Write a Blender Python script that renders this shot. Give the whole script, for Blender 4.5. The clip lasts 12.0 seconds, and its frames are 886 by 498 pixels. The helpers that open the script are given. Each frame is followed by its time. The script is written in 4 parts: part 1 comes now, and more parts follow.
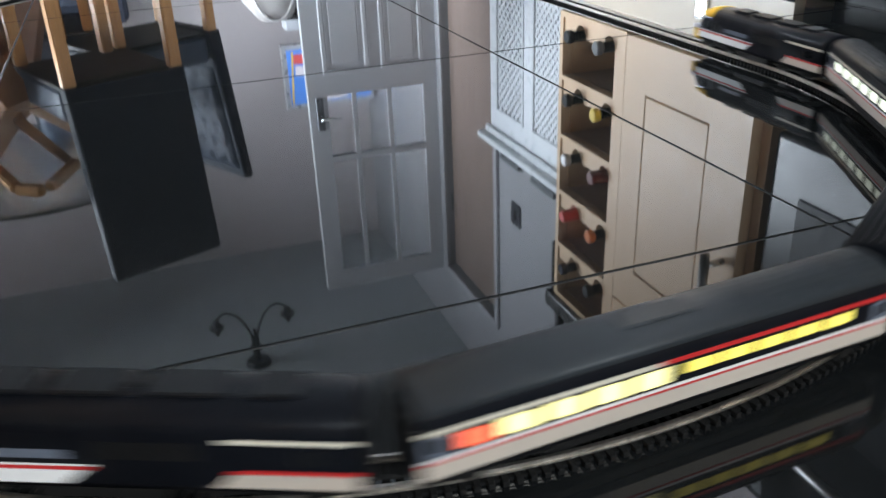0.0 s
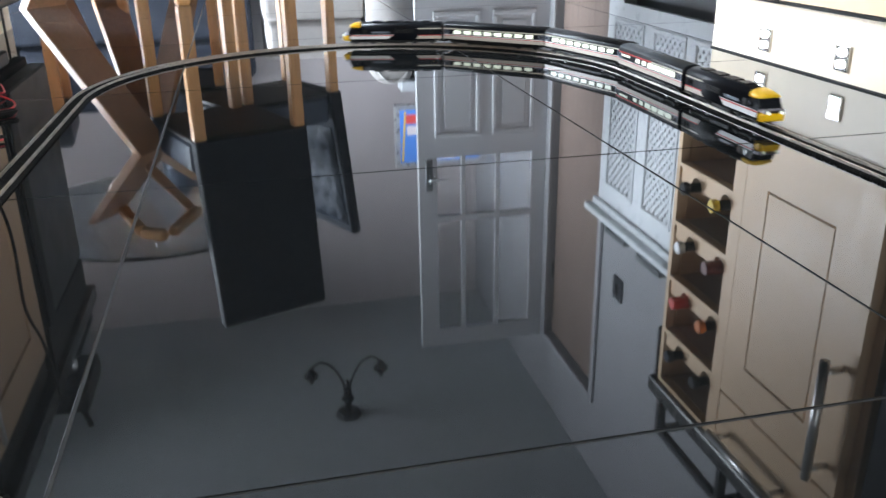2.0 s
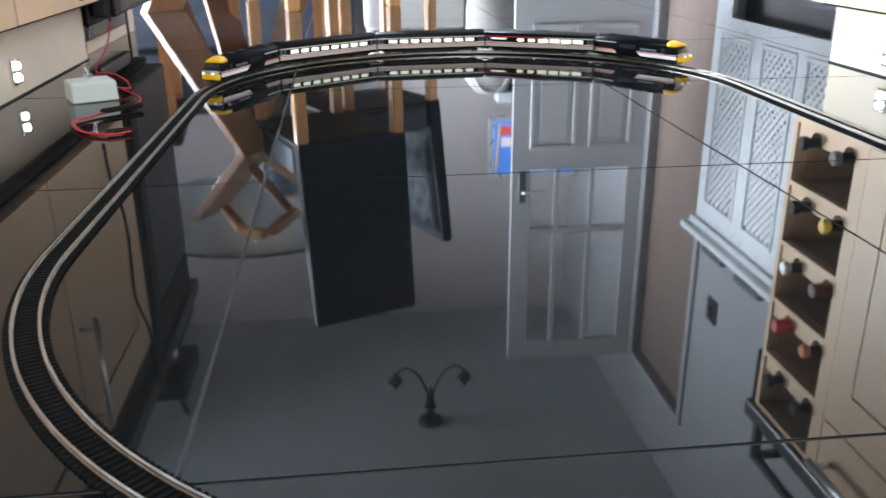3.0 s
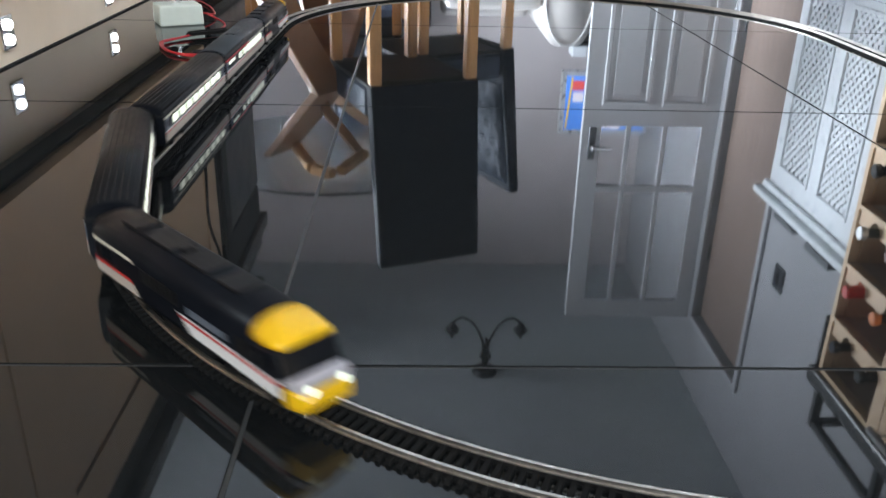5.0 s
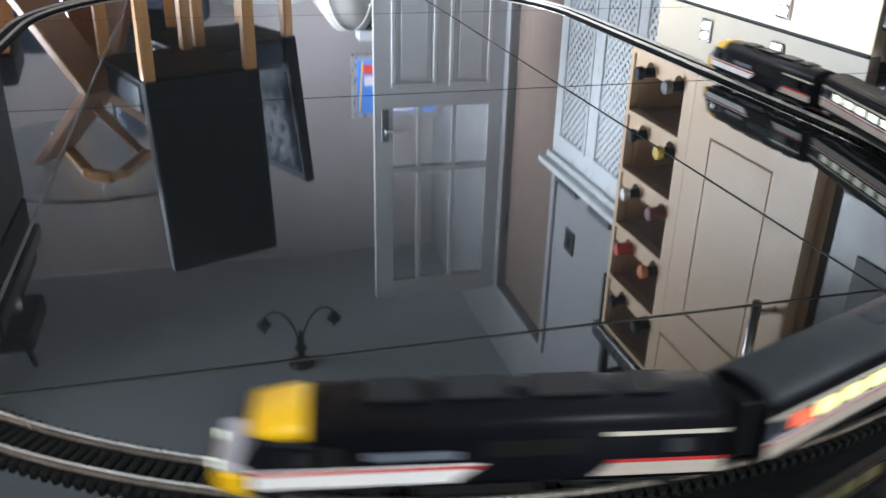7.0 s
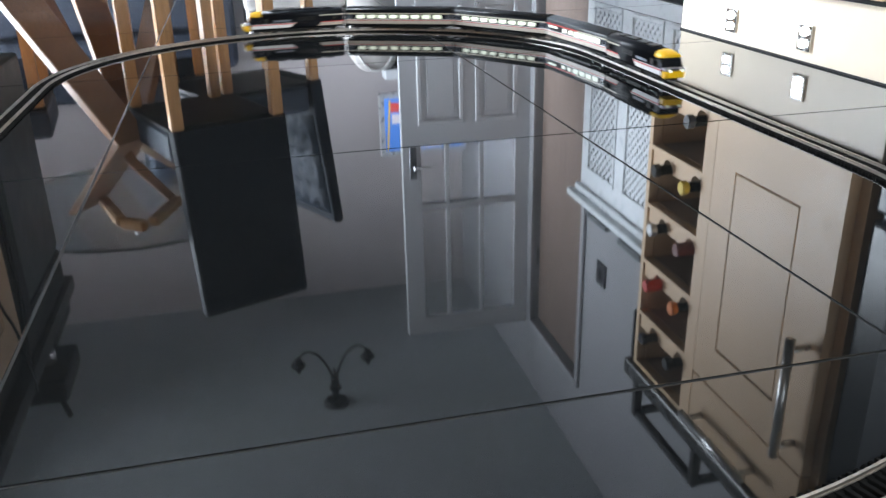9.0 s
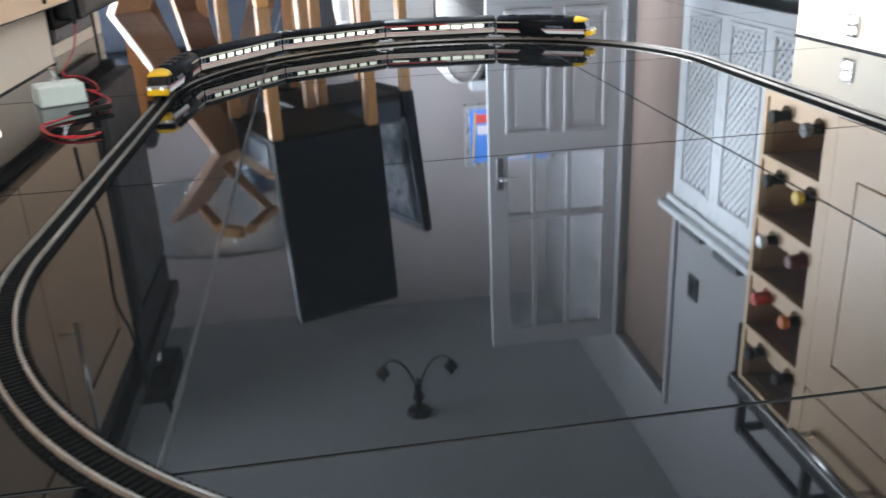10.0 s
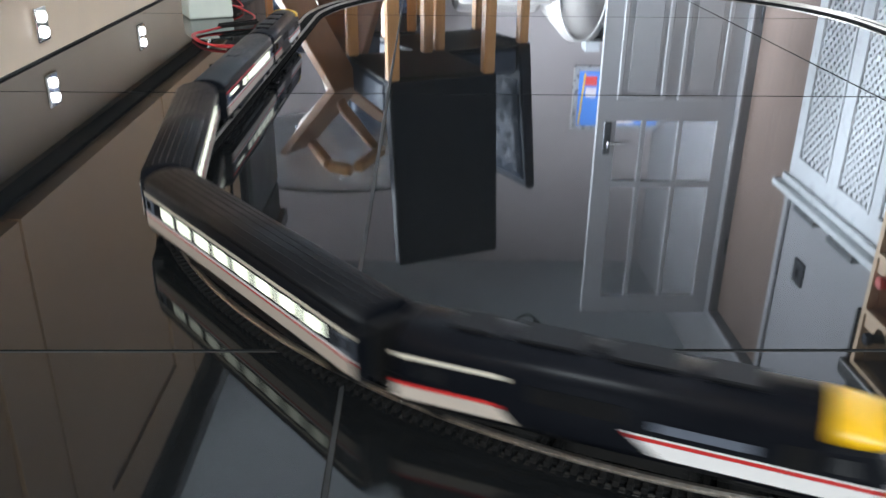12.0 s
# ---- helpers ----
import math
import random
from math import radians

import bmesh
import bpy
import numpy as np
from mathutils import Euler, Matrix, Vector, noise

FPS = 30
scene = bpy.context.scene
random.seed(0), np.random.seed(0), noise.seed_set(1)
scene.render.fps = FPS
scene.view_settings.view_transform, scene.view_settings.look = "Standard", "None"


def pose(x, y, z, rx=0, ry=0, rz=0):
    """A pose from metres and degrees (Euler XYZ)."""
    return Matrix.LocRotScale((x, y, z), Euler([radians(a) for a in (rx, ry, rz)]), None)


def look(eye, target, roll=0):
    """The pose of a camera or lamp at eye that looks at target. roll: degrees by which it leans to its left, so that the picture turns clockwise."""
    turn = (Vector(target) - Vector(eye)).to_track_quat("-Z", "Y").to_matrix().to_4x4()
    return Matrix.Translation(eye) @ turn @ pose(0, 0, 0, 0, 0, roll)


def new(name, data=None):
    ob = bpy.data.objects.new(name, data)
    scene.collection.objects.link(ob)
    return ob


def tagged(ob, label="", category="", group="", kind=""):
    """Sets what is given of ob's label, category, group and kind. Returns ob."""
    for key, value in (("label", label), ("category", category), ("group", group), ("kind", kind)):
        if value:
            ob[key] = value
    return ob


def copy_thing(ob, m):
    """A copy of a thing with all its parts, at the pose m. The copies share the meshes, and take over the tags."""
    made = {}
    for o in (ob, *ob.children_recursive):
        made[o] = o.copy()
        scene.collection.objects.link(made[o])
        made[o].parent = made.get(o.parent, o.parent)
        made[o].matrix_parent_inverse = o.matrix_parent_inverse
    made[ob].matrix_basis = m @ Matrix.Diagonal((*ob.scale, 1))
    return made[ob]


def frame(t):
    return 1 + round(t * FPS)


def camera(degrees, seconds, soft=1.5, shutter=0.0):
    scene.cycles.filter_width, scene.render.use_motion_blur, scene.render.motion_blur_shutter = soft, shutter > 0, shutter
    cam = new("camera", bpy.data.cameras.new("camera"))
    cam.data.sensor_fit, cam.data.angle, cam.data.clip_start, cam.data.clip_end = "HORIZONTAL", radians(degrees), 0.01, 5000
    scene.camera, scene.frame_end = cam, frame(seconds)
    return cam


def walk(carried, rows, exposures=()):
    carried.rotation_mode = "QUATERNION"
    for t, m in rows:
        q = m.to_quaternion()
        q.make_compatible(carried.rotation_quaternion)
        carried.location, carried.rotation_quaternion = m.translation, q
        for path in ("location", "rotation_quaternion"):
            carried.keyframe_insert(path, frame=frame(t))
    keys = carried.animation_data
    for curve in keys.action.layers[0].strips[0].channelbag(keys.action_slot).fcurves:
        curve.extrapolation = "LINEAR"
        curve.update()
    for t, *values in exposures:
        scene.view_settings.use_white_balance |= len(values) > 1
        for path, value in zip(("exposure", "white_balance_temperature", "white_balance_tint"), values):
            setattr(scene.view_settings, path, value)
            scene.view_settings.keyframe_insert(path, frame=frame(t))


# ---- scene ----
cam = camera(55.0, 12.0, shutter=0.5)
PATH = [
    (0, (-0.012, -0.015, 0.213), (0.582, 1.684, -0.658), -2.3),
    (0.5, (-0.029, -0.023, 0.233), (0.58, 1.682, -0.617), -2.2),
    (1, (-0.026, -0.016, 0.243), (0.489, 1.726, -0.595), -1.4),
    (1.5, (-0.035, -0.01, 0.252), (0.402, 1.775, -0.537), -1.4),
    (2, (-0.039, -0.005, 0.254), (0.363, 1.807, -0.491), -0.8),
    (2.5, (-0.046, -0.005, 0.252), (0.27, 1.831, -0.476), -0.5),
    (3, (-0.063, -0.007, 0.245), (0.144, 1.849, -0.471), -0.4),
    (3.2, (-0.055, 0.004, 0.244), (0.106, 1.861, -0.482), -0.5),
    (4.8, (-0.083, -0.014, 0.223), (-0.017, 1.819, -0.573), 1.1),
    (5, (-0.076, -0.024, 0.225), (-0.013, 1.802, -0.59), 1.4),
    (5.5, (-0.071, -0.043, 0.229), (0.044, 1.769, -0.612), 1.9),
    (6, (-0.054, -0.043, 0.224), (0.347, 1.726, -0.619), 2.9),
    (6.5, (-0.033, -0.034, 0.221), (0.473, 1.711, -0.615), 2.1),
    (7, (-0.025, -0.032, 0.23), (0.463, 1.718, -0.606), 1.4),
    (7.2, (0.0, -0.015, 0.252), (0.435, 1.745, -0.593), -0.4),
    (9, (-0.003, -0.02, 0.246), (0.414, 1.779, -0.522), -1.3),
    (9.5, (-0.019, -0.015, 0.243), (0.35, 1.804, -0.5), -1.7),
    (10, (-0.058, -0.013, 0.241), (0.189, 1.83, -0.495), -2.6),
    (10.5, (-0.093, -0.012, 0.229), (0.045, 1.841, -0.511), -2.3),
    (11, (-0.115, -0.014, 0.221), (-0.039, 1.834, -0.539), -0.7),
    (11.5, (-0.124, -0.014, 0.213), (-0.075, 1.82, -0.583), -0.0),
    (12, (-0.115, -0.013, 0.21), (-0.069, 1.812, -0.608), 0.7),
]
walk(cam, [(t, look(eye, target, roll)) for t, eye, target, roll in PATH],
     [(0, 0.05), (0.5, 0.05), (1.0, 0.25), (1.5, 0.05), (2.0, 0.0), (2.5, 0.0), (3.2, 0.1), (5.0, 0.15), (5.5, 0.2), (6.0, 0.05), (7.2, 0.1), (9.0, 0.0), (9.5, 0.0), (10.0, 0.12), (10.5, 0.3), (11.5, 0.25), (12.0, 0.2)])

# ---------------------------------------------------------------- light
scene.view_settings.exposure = 0.0
world = bpy.data.worlds.new("sky")
scene.world = world
world.use_nodes = True
wn = world.node_tree.nodes
sky = wn.new("ShaderNodeTexSky")
sky.sky_type, sky.sun_disc = "NISHITA", False
sky.sun_elevation, sky.sun_rotation = radians(32), radians(-75)
wn["Background"].inputs[1].default_value = 0.12
world.node_tree.links.new(sky.outputs[0], wn["Background"].inputs[0])


def area_light(name, m, sx, sy, watts, color=(1, 1, 1), spread=180.0):
    d = bpy.data.lights.new(name, "AREA")
    d.shape, d.size, d.size_y, d.energy, d.color = "RECTANGLE", sx, sy, watts, color
    d.spread = radians(spread)
    ob = new(name, d)
    ob.matrix_world = m
    return ob


# daylight in the dining-side patio opening; fill added at an unseen kitchen window behind
area_light("patio_daylight", look((-2.33, 3.95, 1.15), (0.0, 2.9, 0.0)), 1.75, 1.9, 625, (0.81, 0.92, 1.04), 130)
area_light("kitchen_fill", look((0.1, -2.3, 1.55), (0.1, 1.2, 0.25)), 1.5, 0.95, 38, (0.86, 0.95, 1.0), 120)

# ---------------------------------------------------------------- materials
MATS = {}


def mat(name, color, rough=0.5, metal=0.0, spread=0.12, scale=30.0, fine=0.0, bump=0.0, emit=0.0, ior=1.5, objvar=0.0, coat=0.0, stretch=None, spec=None):
    """Principled surface with two scales of colour variation, roughness variation and a fine bump."""
    if name in MATS:
        return MATS[name]
    m = bpy.data.materials.new(name)
    m.use_nodes = True
    nt = m.node_tree
    n, l = nt.nodes, nt.links
    b = n["Principled BSDF"]
    b.inputs["Metallic"].default_value = metal
    b.inputs["IOR"].default_value = ior
    if spec is not None:
        b.inputs["Specular IOR Level"].default_value = spec
    b.inputs["Coat Weight"].default_value = coat
    b.inputs["Coat Roughness"].default_value = 0.08
    tc = n.new("ShaderNodeTexCoord")
    mp = n.new("ShaderNodeMapping")
    if stretch:
        mp.inputs["Scale"].default_value = stretch
    l.new(tc.outputs["Object"], mp.inputs["Vector"])
    big = n.new("ShaderNodeTexNoise")
    big.inputs["Scale"].default_value, big.inputs["Detail"].default_value = scale * 0.12, 3
    small = n.new("ShaderNodeTexNoise")
    small.inputs["Scale"].default_value, small.inputs["Detail"].default_value = scale, 5
    l.new(mp.outputs[0], big.inputs["Vector"]), l.new(mp.outputs[0], small.inputs["Vector"])
    mix = n.new("ShaderNodeMath")
    mix.operation = "ADD"
    l.new(big.outputs[0], mix.inputs[0]), l.new(small.outputs[0], mix.inputs[1])
    src = mix.outputs[0]
    if objvar:
        oi = n.new("ShaderNodeObjectInfo")
        ov = n.new("ShaderNodeMath")
        ov.operation, ov.inputs[1].default_value = "MULTIPLY_ADD", objvar
        l.new(oi.outputs["Random"], ov.inputs[0]), l.new(src, ov.inputs[2])
        src = ov.outputs[0]
    ramp = n.new("ShaderNodeMapRange")
    ramp.inputs["From Min"].default_value, ramp.inputs["From Max"].default_value = 0.6, 1.4 + objvar
    ramp.inputs["To Min"].default_value, ramp.inputs["To Max"].default_value = 1 - spread, 1 + spread
    l.new(src, ramp.inputs["Value"])
    cm = n.new("ShaderNodeVectorMath")
    cm.operation = "SCALE"
    cm.inputs[0].default_value = color[:3]
    l.new(ramp.outputs[0], cm.inputs["Scale"])
    l.new(cm.outputs[0], b.inputs["Base Color"])
    rr = n.new("ShaderNodeMapRange")
    rr.inputs["From Min"].default_value, rr.inputs["From Max"].default_value = 0.3, 0.7
    rr.inputs["To Min"].default_value, rr.inputs["To Max"].default_value = max(0.0, rough * 0.85), min(1.0, rough * 1.15)
    l.new(small.outputs[0], rr.inputs["Value"]), l.new(rr.outputs[0], b.inputs["Roughness"])
    if bump:
        bp = n.new("ShaderNodeBump")
        bp.inputs["Strength"].default_value, bp.inputs["Distance"].default_value = bump, fine or 0.001
        l.new(small.outputs[0], bp.inputs["Height"]), l.new(bp.outputs[0], b.inputs["Normal"])
    if emit:
        b.inputs["Emission Color"].default_value = (*color[:3], 1)
        b.inputs["Emission Strength"].default_value = emit
    MATS[name] = m
    return m


def glass(name, tint=(1, 1, 1), rough=0.0):
    m = bpy.data.materials.new(name)
    m.use_nodes = True
    b = m.node_tree.nodes["Principled BSDF"]
    b.inputs["Base Color"].default_value = (*tint, 1)
    b.inputs["Transmission Weight"].default_value = 1.0
    b.inputs["Roughness"].default_value = rough
    b.inputs["IOR"].default_value = 1.45
    return m


TILE = mat("polished_black_porcelain", (0.0096, 0.0106, 0.0113), 0.028, 0, 0.25, 60, ior=1.358, objvar=0.12)
GROUT = mat("dark_grout", (0.036, 0.037, 0.038), 0.8, 0, 0.3, 200, bump=0.3)
WALL = mat("taupe_wall_paint", (0.66, 0.60, 0.60), 0.7, 0, 0.04, 25, bump=0.05)
GREYWALL = mat("pale_grey_wall_paint", (0.33, 0.33, 0.345), 0.7, 0, 0.04, 25, bump=0.05)
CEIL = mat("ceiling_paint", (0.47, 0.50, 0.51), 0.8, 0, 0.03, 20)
WHITE = mat("white_gloss_paint", (0.84, 0.87, 0.90), 0.3, 0, 0.04, 30, bump=0.03)
DOORW = mat("door_satin_paint", (0.56, 0.565, 0.59), 0.32, 0, 0.04, 30, bump=0.03)
CASING = mat("casing_satin_paint", (0.40, 0.40, 0.42), 0.35, 0, 0.04, 30)
BROWN = mat("brown_wood_door", (0.21, 0.155, 0.13), 0.45, 0, 0.22, 40, bump=0.1, stretch=(8, 8, 0.6))
CREAM = mat("cream_unit_door", (0.81, 0.565, 0.36), 0.38, 0, 0.05, 30, bump=0.03)
PLINTH = mat("cream_plinth", (0.84, 0.71, 0.55), 0.35, 0, 0.05, 25, bump=0.03)
# radiator colour darkened to stand in for shade inside the cover
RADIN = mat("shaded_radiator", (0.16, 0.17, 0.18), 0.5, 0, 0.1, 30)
# dulled cream for the rack's inside: recess shade put into the colour
RACKIN = mat("rack_inside_shaded", (0.56, 0.46, 0.40), 0.6, 0, 0.1, 30)
WORKTOP = mat("dark_worktop", (0.05, 0.048, 0.047), 0.25, 0, 0.4, 300)
BLACKM = mat("black_enamel", (0.008, 0.009, 0.012), 0.22, 0, 0.2, 60, spec=0.3)
APPL = mat("dark_appliance_steel", (0.035, 0.04, 0.042), 0.35, 0.5, 0.12, 20)
OVENG = mat("oven_door_glass", (0.010, 0.012, 0.016), 0.4, 0, 0.15, 60, spec=0.3)
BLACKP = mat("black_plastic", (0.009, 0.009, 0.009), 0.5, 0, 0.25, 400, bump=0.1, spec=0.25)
DKMETAL = mat("dark_steel", (0.10, 0.105, 0.115), 0.3, 0.7, 0.06, 8)
CHROME = mat("chrome", (0.86, 0.86, 0.86), 0.2, 1.0, 0.04, 80)
SATIN = mat("satin_nickel", (0.88, 0.88, 0.88), 0.32, 1.0, 0.04, 80)
OAK = mat("oak_legs", (0.52, 0.26, 0.09), 0.42, 0, 0.22, 60, bump=0.15, stretch=(10, 10, 0.8))
WALNUT = mat("stained_table_wood", (0.27, 0.13, 0.06), 0.38, 0, 0.25, 50, bump=0.15, stretch=(2, 2, 2))
LEATHER = mat("charcoal_leather", (0.0095, 0.0125, 0.018), 0.65, 0, 0.15, 150, bump=0.12, spec=0.1)
TUFT = mat("blue_grey_leather", (0.034, 0.045, 0.066), 0.55, 0, 0.3, 60, bump=0.2, spec=0.25)
NAVY = mat("navy_fabric", (0.009, 0.014, 0.028), 0.8, 0, 0.4, 90, bump=0.3)
SOFA = mat("greige_fabric", (0.46, 0.43, 0.41), 0.85, 0, 0.08, 150, bump=0.2)
PIPING = mat("pale_piping", (0.75, 0.73, 0.71), 0.6)
IRON = mat("black_iron", (0.012, 0.012, 0.013), 0.5, 0.3, 0.2, 100)
RAILM = mat("nickel_rail", (0.52, 0.485, 0.44), 0.42, 1.0, 0.3, 500)
SLEEPER = mat("sleeper_plastic", (0.010, 0.010, 0.010), 0.7, 0, 0.3, 500, objvar=0.2, spec=0.08)
TGREY = mat("train_dark_grey", (0.0065, 0.0075, 0.0105), 0.34, 0, 0.2, 300, spec=0.10)
TROOF = mat("train_roof_grey", (0.008, 0.0085, 0.010), 0.42, 0, 0.25, 300, spec=0.14)
TROOFB = mat("buffet_roof_grey", (0.032, 0.038, 0.044), 0.5, 0, 0.15, 300, spec=0.3)
TBEIGE = mat("train_beige", (0.52, 0.46, 0.40), 0.35, 0, 0.06, 300)
TWHITE = mat("train_white", (0.80, 0.80, 0.80), 0.3, 0, 0.04, 300)
TRED = mat("train_red", (0.55, 0.03, 0.03), 0.35, 0, 0.06, 300)
TLILAC = mat("train_pale_grey", (0.48, 0.46, 0.50), 0.35, 0, 0.06, 300)
TYELLOW = mat("train_yellow", (0.85, 0.50, 0.01), 0.35, 0, 0.05, 300)
TGLASS = mat("train_dark_glass", (0.010, 0.011, 0.013), 0.08, 0, 0.1, 300)
TCREAM = mat("train_cream", (0.66, 0.62, 0.52), 0.35, 0, 0.05, 300)
TLETTER = mat("train_lettering", (0.12, 0.14, 0.18), 0.4, 0, 0.1, 300)
WINLIT = mat("lit_window", (0.92, 1.0, 0.84), 0.3, 0, 0.02, 300, emit=1.0)
WINWARM = mat("lit_window_warm", (1.0, 0.93, 0.42), 0.3, 0, 0.05, 300, emit=0.95)
WINYEL = mat("lit_window_yellow", (0.95, 0.80, 0.16), 0.3, 0, 0.05, 300, emit=0.6)
WINRED = mat("lit_window_red", (1.0, 0.16, 0.08), 0.3, 0, 0.05, 300, emit=0.9)
LED = mat("led_lens", (0.92, 0.97, 1), 0.3, 0, 0.0, 30, emit=14.0)
BOXG = mat("pale_green_plastic", (0.62, 0.68, 0.62), 0.45, 0, 0.05, 100)
WIRER = mat("red_wire", (0.42, 0.012, 0.02), 0.4)
SCRBLUE = mat("screen_blue", (0.10, 0.32, 0.95), 0.4, 0, 0.25, 8, emit=1.1)
SCRRED = mat("screen_red", (0.9, 0.10, 0.08), 0.4, 0, 0.1, 8, emit=0.8)
SCRYEL = mat("screen_yellow", (0.95, 0.65, 0.15), 0.4, 0, 0.1, 8, emit=0.9)
SCRWHT = mat("screen_white", (0.95, 0.9, 0.95), 0.4, 0, 0.05, 8, emit=1.0)
FLATGREY = mat("dark_grey_card", (0.10, 0.105, 0.115), 0.5, 0, 0.15, 60)
GOLD = mat("yellow_foil", (0.90, 0.62, 0.04), 0.45)
REDF = mat("red_foil", (0.70, 0.04, 0.03), 0.45)
WINEF = mat("dark_red_foil", (0.16, 0.02, 0.02), 0.4)
GREYF = mat("grey_foil", (0.11, 0.11, 0.12), 0.4)
ORANGEF = mat("orange_foil", (0.85, 0.22, 0.03), 0.35)
SILVERF = mat("silver_foil", (0.75, 0.75, 0.76), 0.3, 0.6)
BOTTLE = mat("dark_bottle_glass", (0.012, 0.016, 0.012), 0.08)
PANE = glass("clear_glass")
TABLEGLASS = glass("table_glass", (0.92, 0.97, 0.96))


# ---------------------------------------------------------------- mesh tools
def finish(name, bm, material, smooth=False):
    me = bpy.data.meshes.new(name)
    bm.normal_update()
    bm.to_mesh(me)
    bm.free()
    for mm in (material if isinstance(material, (list, tuple)) else [material]):
        me.materials.append(mm)
    if smooth:
        for p in me.polygons:
            p.use_smooth = True
    return me


def part(name, bm, material, parent=None, label="", smooth=False, m=None):
    ob = new(name, finish(name, bm, material, smooth))
    if parent:
        ob.parent = parent
    if m is not None:
        ob.matrix_basis = m
    if label:
        ob["label"] = label
    return ob


def structure(ob, label, category):
    return tagged(ob, label, category, kind="structure")


def thing(name, label, category, group="", m=None):
    ob = new(name)
    ob.empty_display_size = 0.05
    if m is not None:
        ob.matrix_basis = m
    return tagged(ob, label, category, group)


def merge(bm, other):
    me = bpy.data.meshes.new("tmp")
    other.to_mesh(me)
    other.free()
    bm.from_mesh(me)
    bpy.data.meshes.remove(me)
    return bm


def box(lo, hi, bevel=0.0, seg=1, into=None):
    b = bmesh.new()
    lo, hi = Vector(lo), Vector(hi)
    size = hi - lo
    bmesh.ops.create_cube(b, size=1.0, matrix=Matrix.Translation((lo + hi) / 2) @ Matrix.Diagonal((*size, 1)))
    if bevel:
        bmesh.ops.bevel(b, geom=b.edges[:], offset=min(bevel, min(size) * 0.45), segments=seg, affect="EDGES", profile=0.6)
    return merge(into, b) if into is not None else b


def cyl(p0, p1, r0, r1=None, n=12, into=None, bevel=0.0):
    b = bmesh.new()
    p0, p1 = Vector(p0), Vector(p1)
    d = p1 - p0
    q = d.to_track_quat("Z", "Y").to_matrix().to_4x4()
    bmesh.ops.create_cone(b, cap_ends=True, segments=n, radius1=r0, radius2=r0 if r1 is None else r1, depth=d.length, matrix=Matrix.Translation((p0 + p1) / 2) @ q)
    if bevel:
        caps = [e for e in b.edges if all(len(f.verts) == n for f in e.link_faces) or any(len(f.verts) == n for f in e.link_faces)]
        bmesh.ops.bevel(b, geom=caps, offset=bevel, segments=2, affect="EDGES")
    return merge(into, b) if into is not None else b


def beam(p0, p1, w, h, bevel=0.004, into=None, up=(0, 0, 1)):
    """A bar of section w x h from p0 to p1."""
    p0, p1 = Vector(p0), Vector(p1)
    d = p1 - p0
    z = d.normalized()
    x = z.cross(Vector(up))
    x = Vector((1, 0, 0)) if x.length < 1e-4 else x.normalized()
    y = z.cross(x)
    m = Matrix((x, y, z)).transposed().to_4x4()
    b = bmesh.new()
    bmesh.ops.create_cube(b, size=1.0, matrix=Matrix.Translation((p0 + p1) / 2) @ m @ Matrix.Diagonal((w, h, d.length, 1)))
    if bevel:
        bmesh.ops.bevel(b, geom=b.edges[:], offset=bevel, segments=2, affect="EDGES")
    return merge(into, b) if into is not None else b


def tube(points, r, n=8, into=None):
    """A round bar along a smoothed line of points."""
    pts = [Vector(p) for p in points]
    fine = []
    for i in range(len(pts) - 1):
        p0, p1, p2, p3 = pts[max(i - 1, 0)], pts[i], pts[i + 1], pts[min(i + 2, len(pts) - 1)]
        for k in range(6):
            u = k / 6
            fine.append(0.5 * ((2 * p1) + (p2 - p0) * u + (2 * p0 - 5 * p1 + 4 * p2 - p3) * u * u + (3 * p1 - p0 - 3 * p2 + p3) * u ** 3))
    fine.append(pts[-1])
    b = bmesh.new()
    rings = []
    side = None
    for i, p in enumerate(fine):
        d = (fine[min(i + 1, len(fine) - 1)] - fine[max(i - 1, 0)]).normalized()
        if side is None:
            side = d.orthogonal().normalized()
        side = (side - d * side.dot(d)).normalized()
        up = d.cross(side)
        rings.append([b.verts.new(p + side * math.cos(a) * r + up * math.sin(a) * r) for a in (2 * math.pi * k / n for k in range(n))])
    for a, c in zip(rings, rings[1:]):
        for k in range(n):
            b.faces.new((a[k], a[(k + 1) % n], c[(k + 1) % n], c[k]))
    b.faces.new(rings[0][::-1]), b.faces.new(rings[-1])
    return merge(into, b) if into is not None else b


def loft(sections, closed_ends=True):
    """A skin through rings of equally many points."""
    b = bmesh.new()
    rings = [[b.verts.new(p) for p in s] for s in sections]
    k = len(rings[0])
    for a, c in zip(rings, rings[1:]):
        for i in range(k):
            b.faces.new((a[i], a[(i + 1) % k], c[(i + 1) % k], c[i]))
    if closed_ends:
        b.faces.new(rings[0][::-1]), b.faces.new(rings[-1])
    bmesh.ops.recalc_face_normals(b, faces=b.faces[:])
    return b


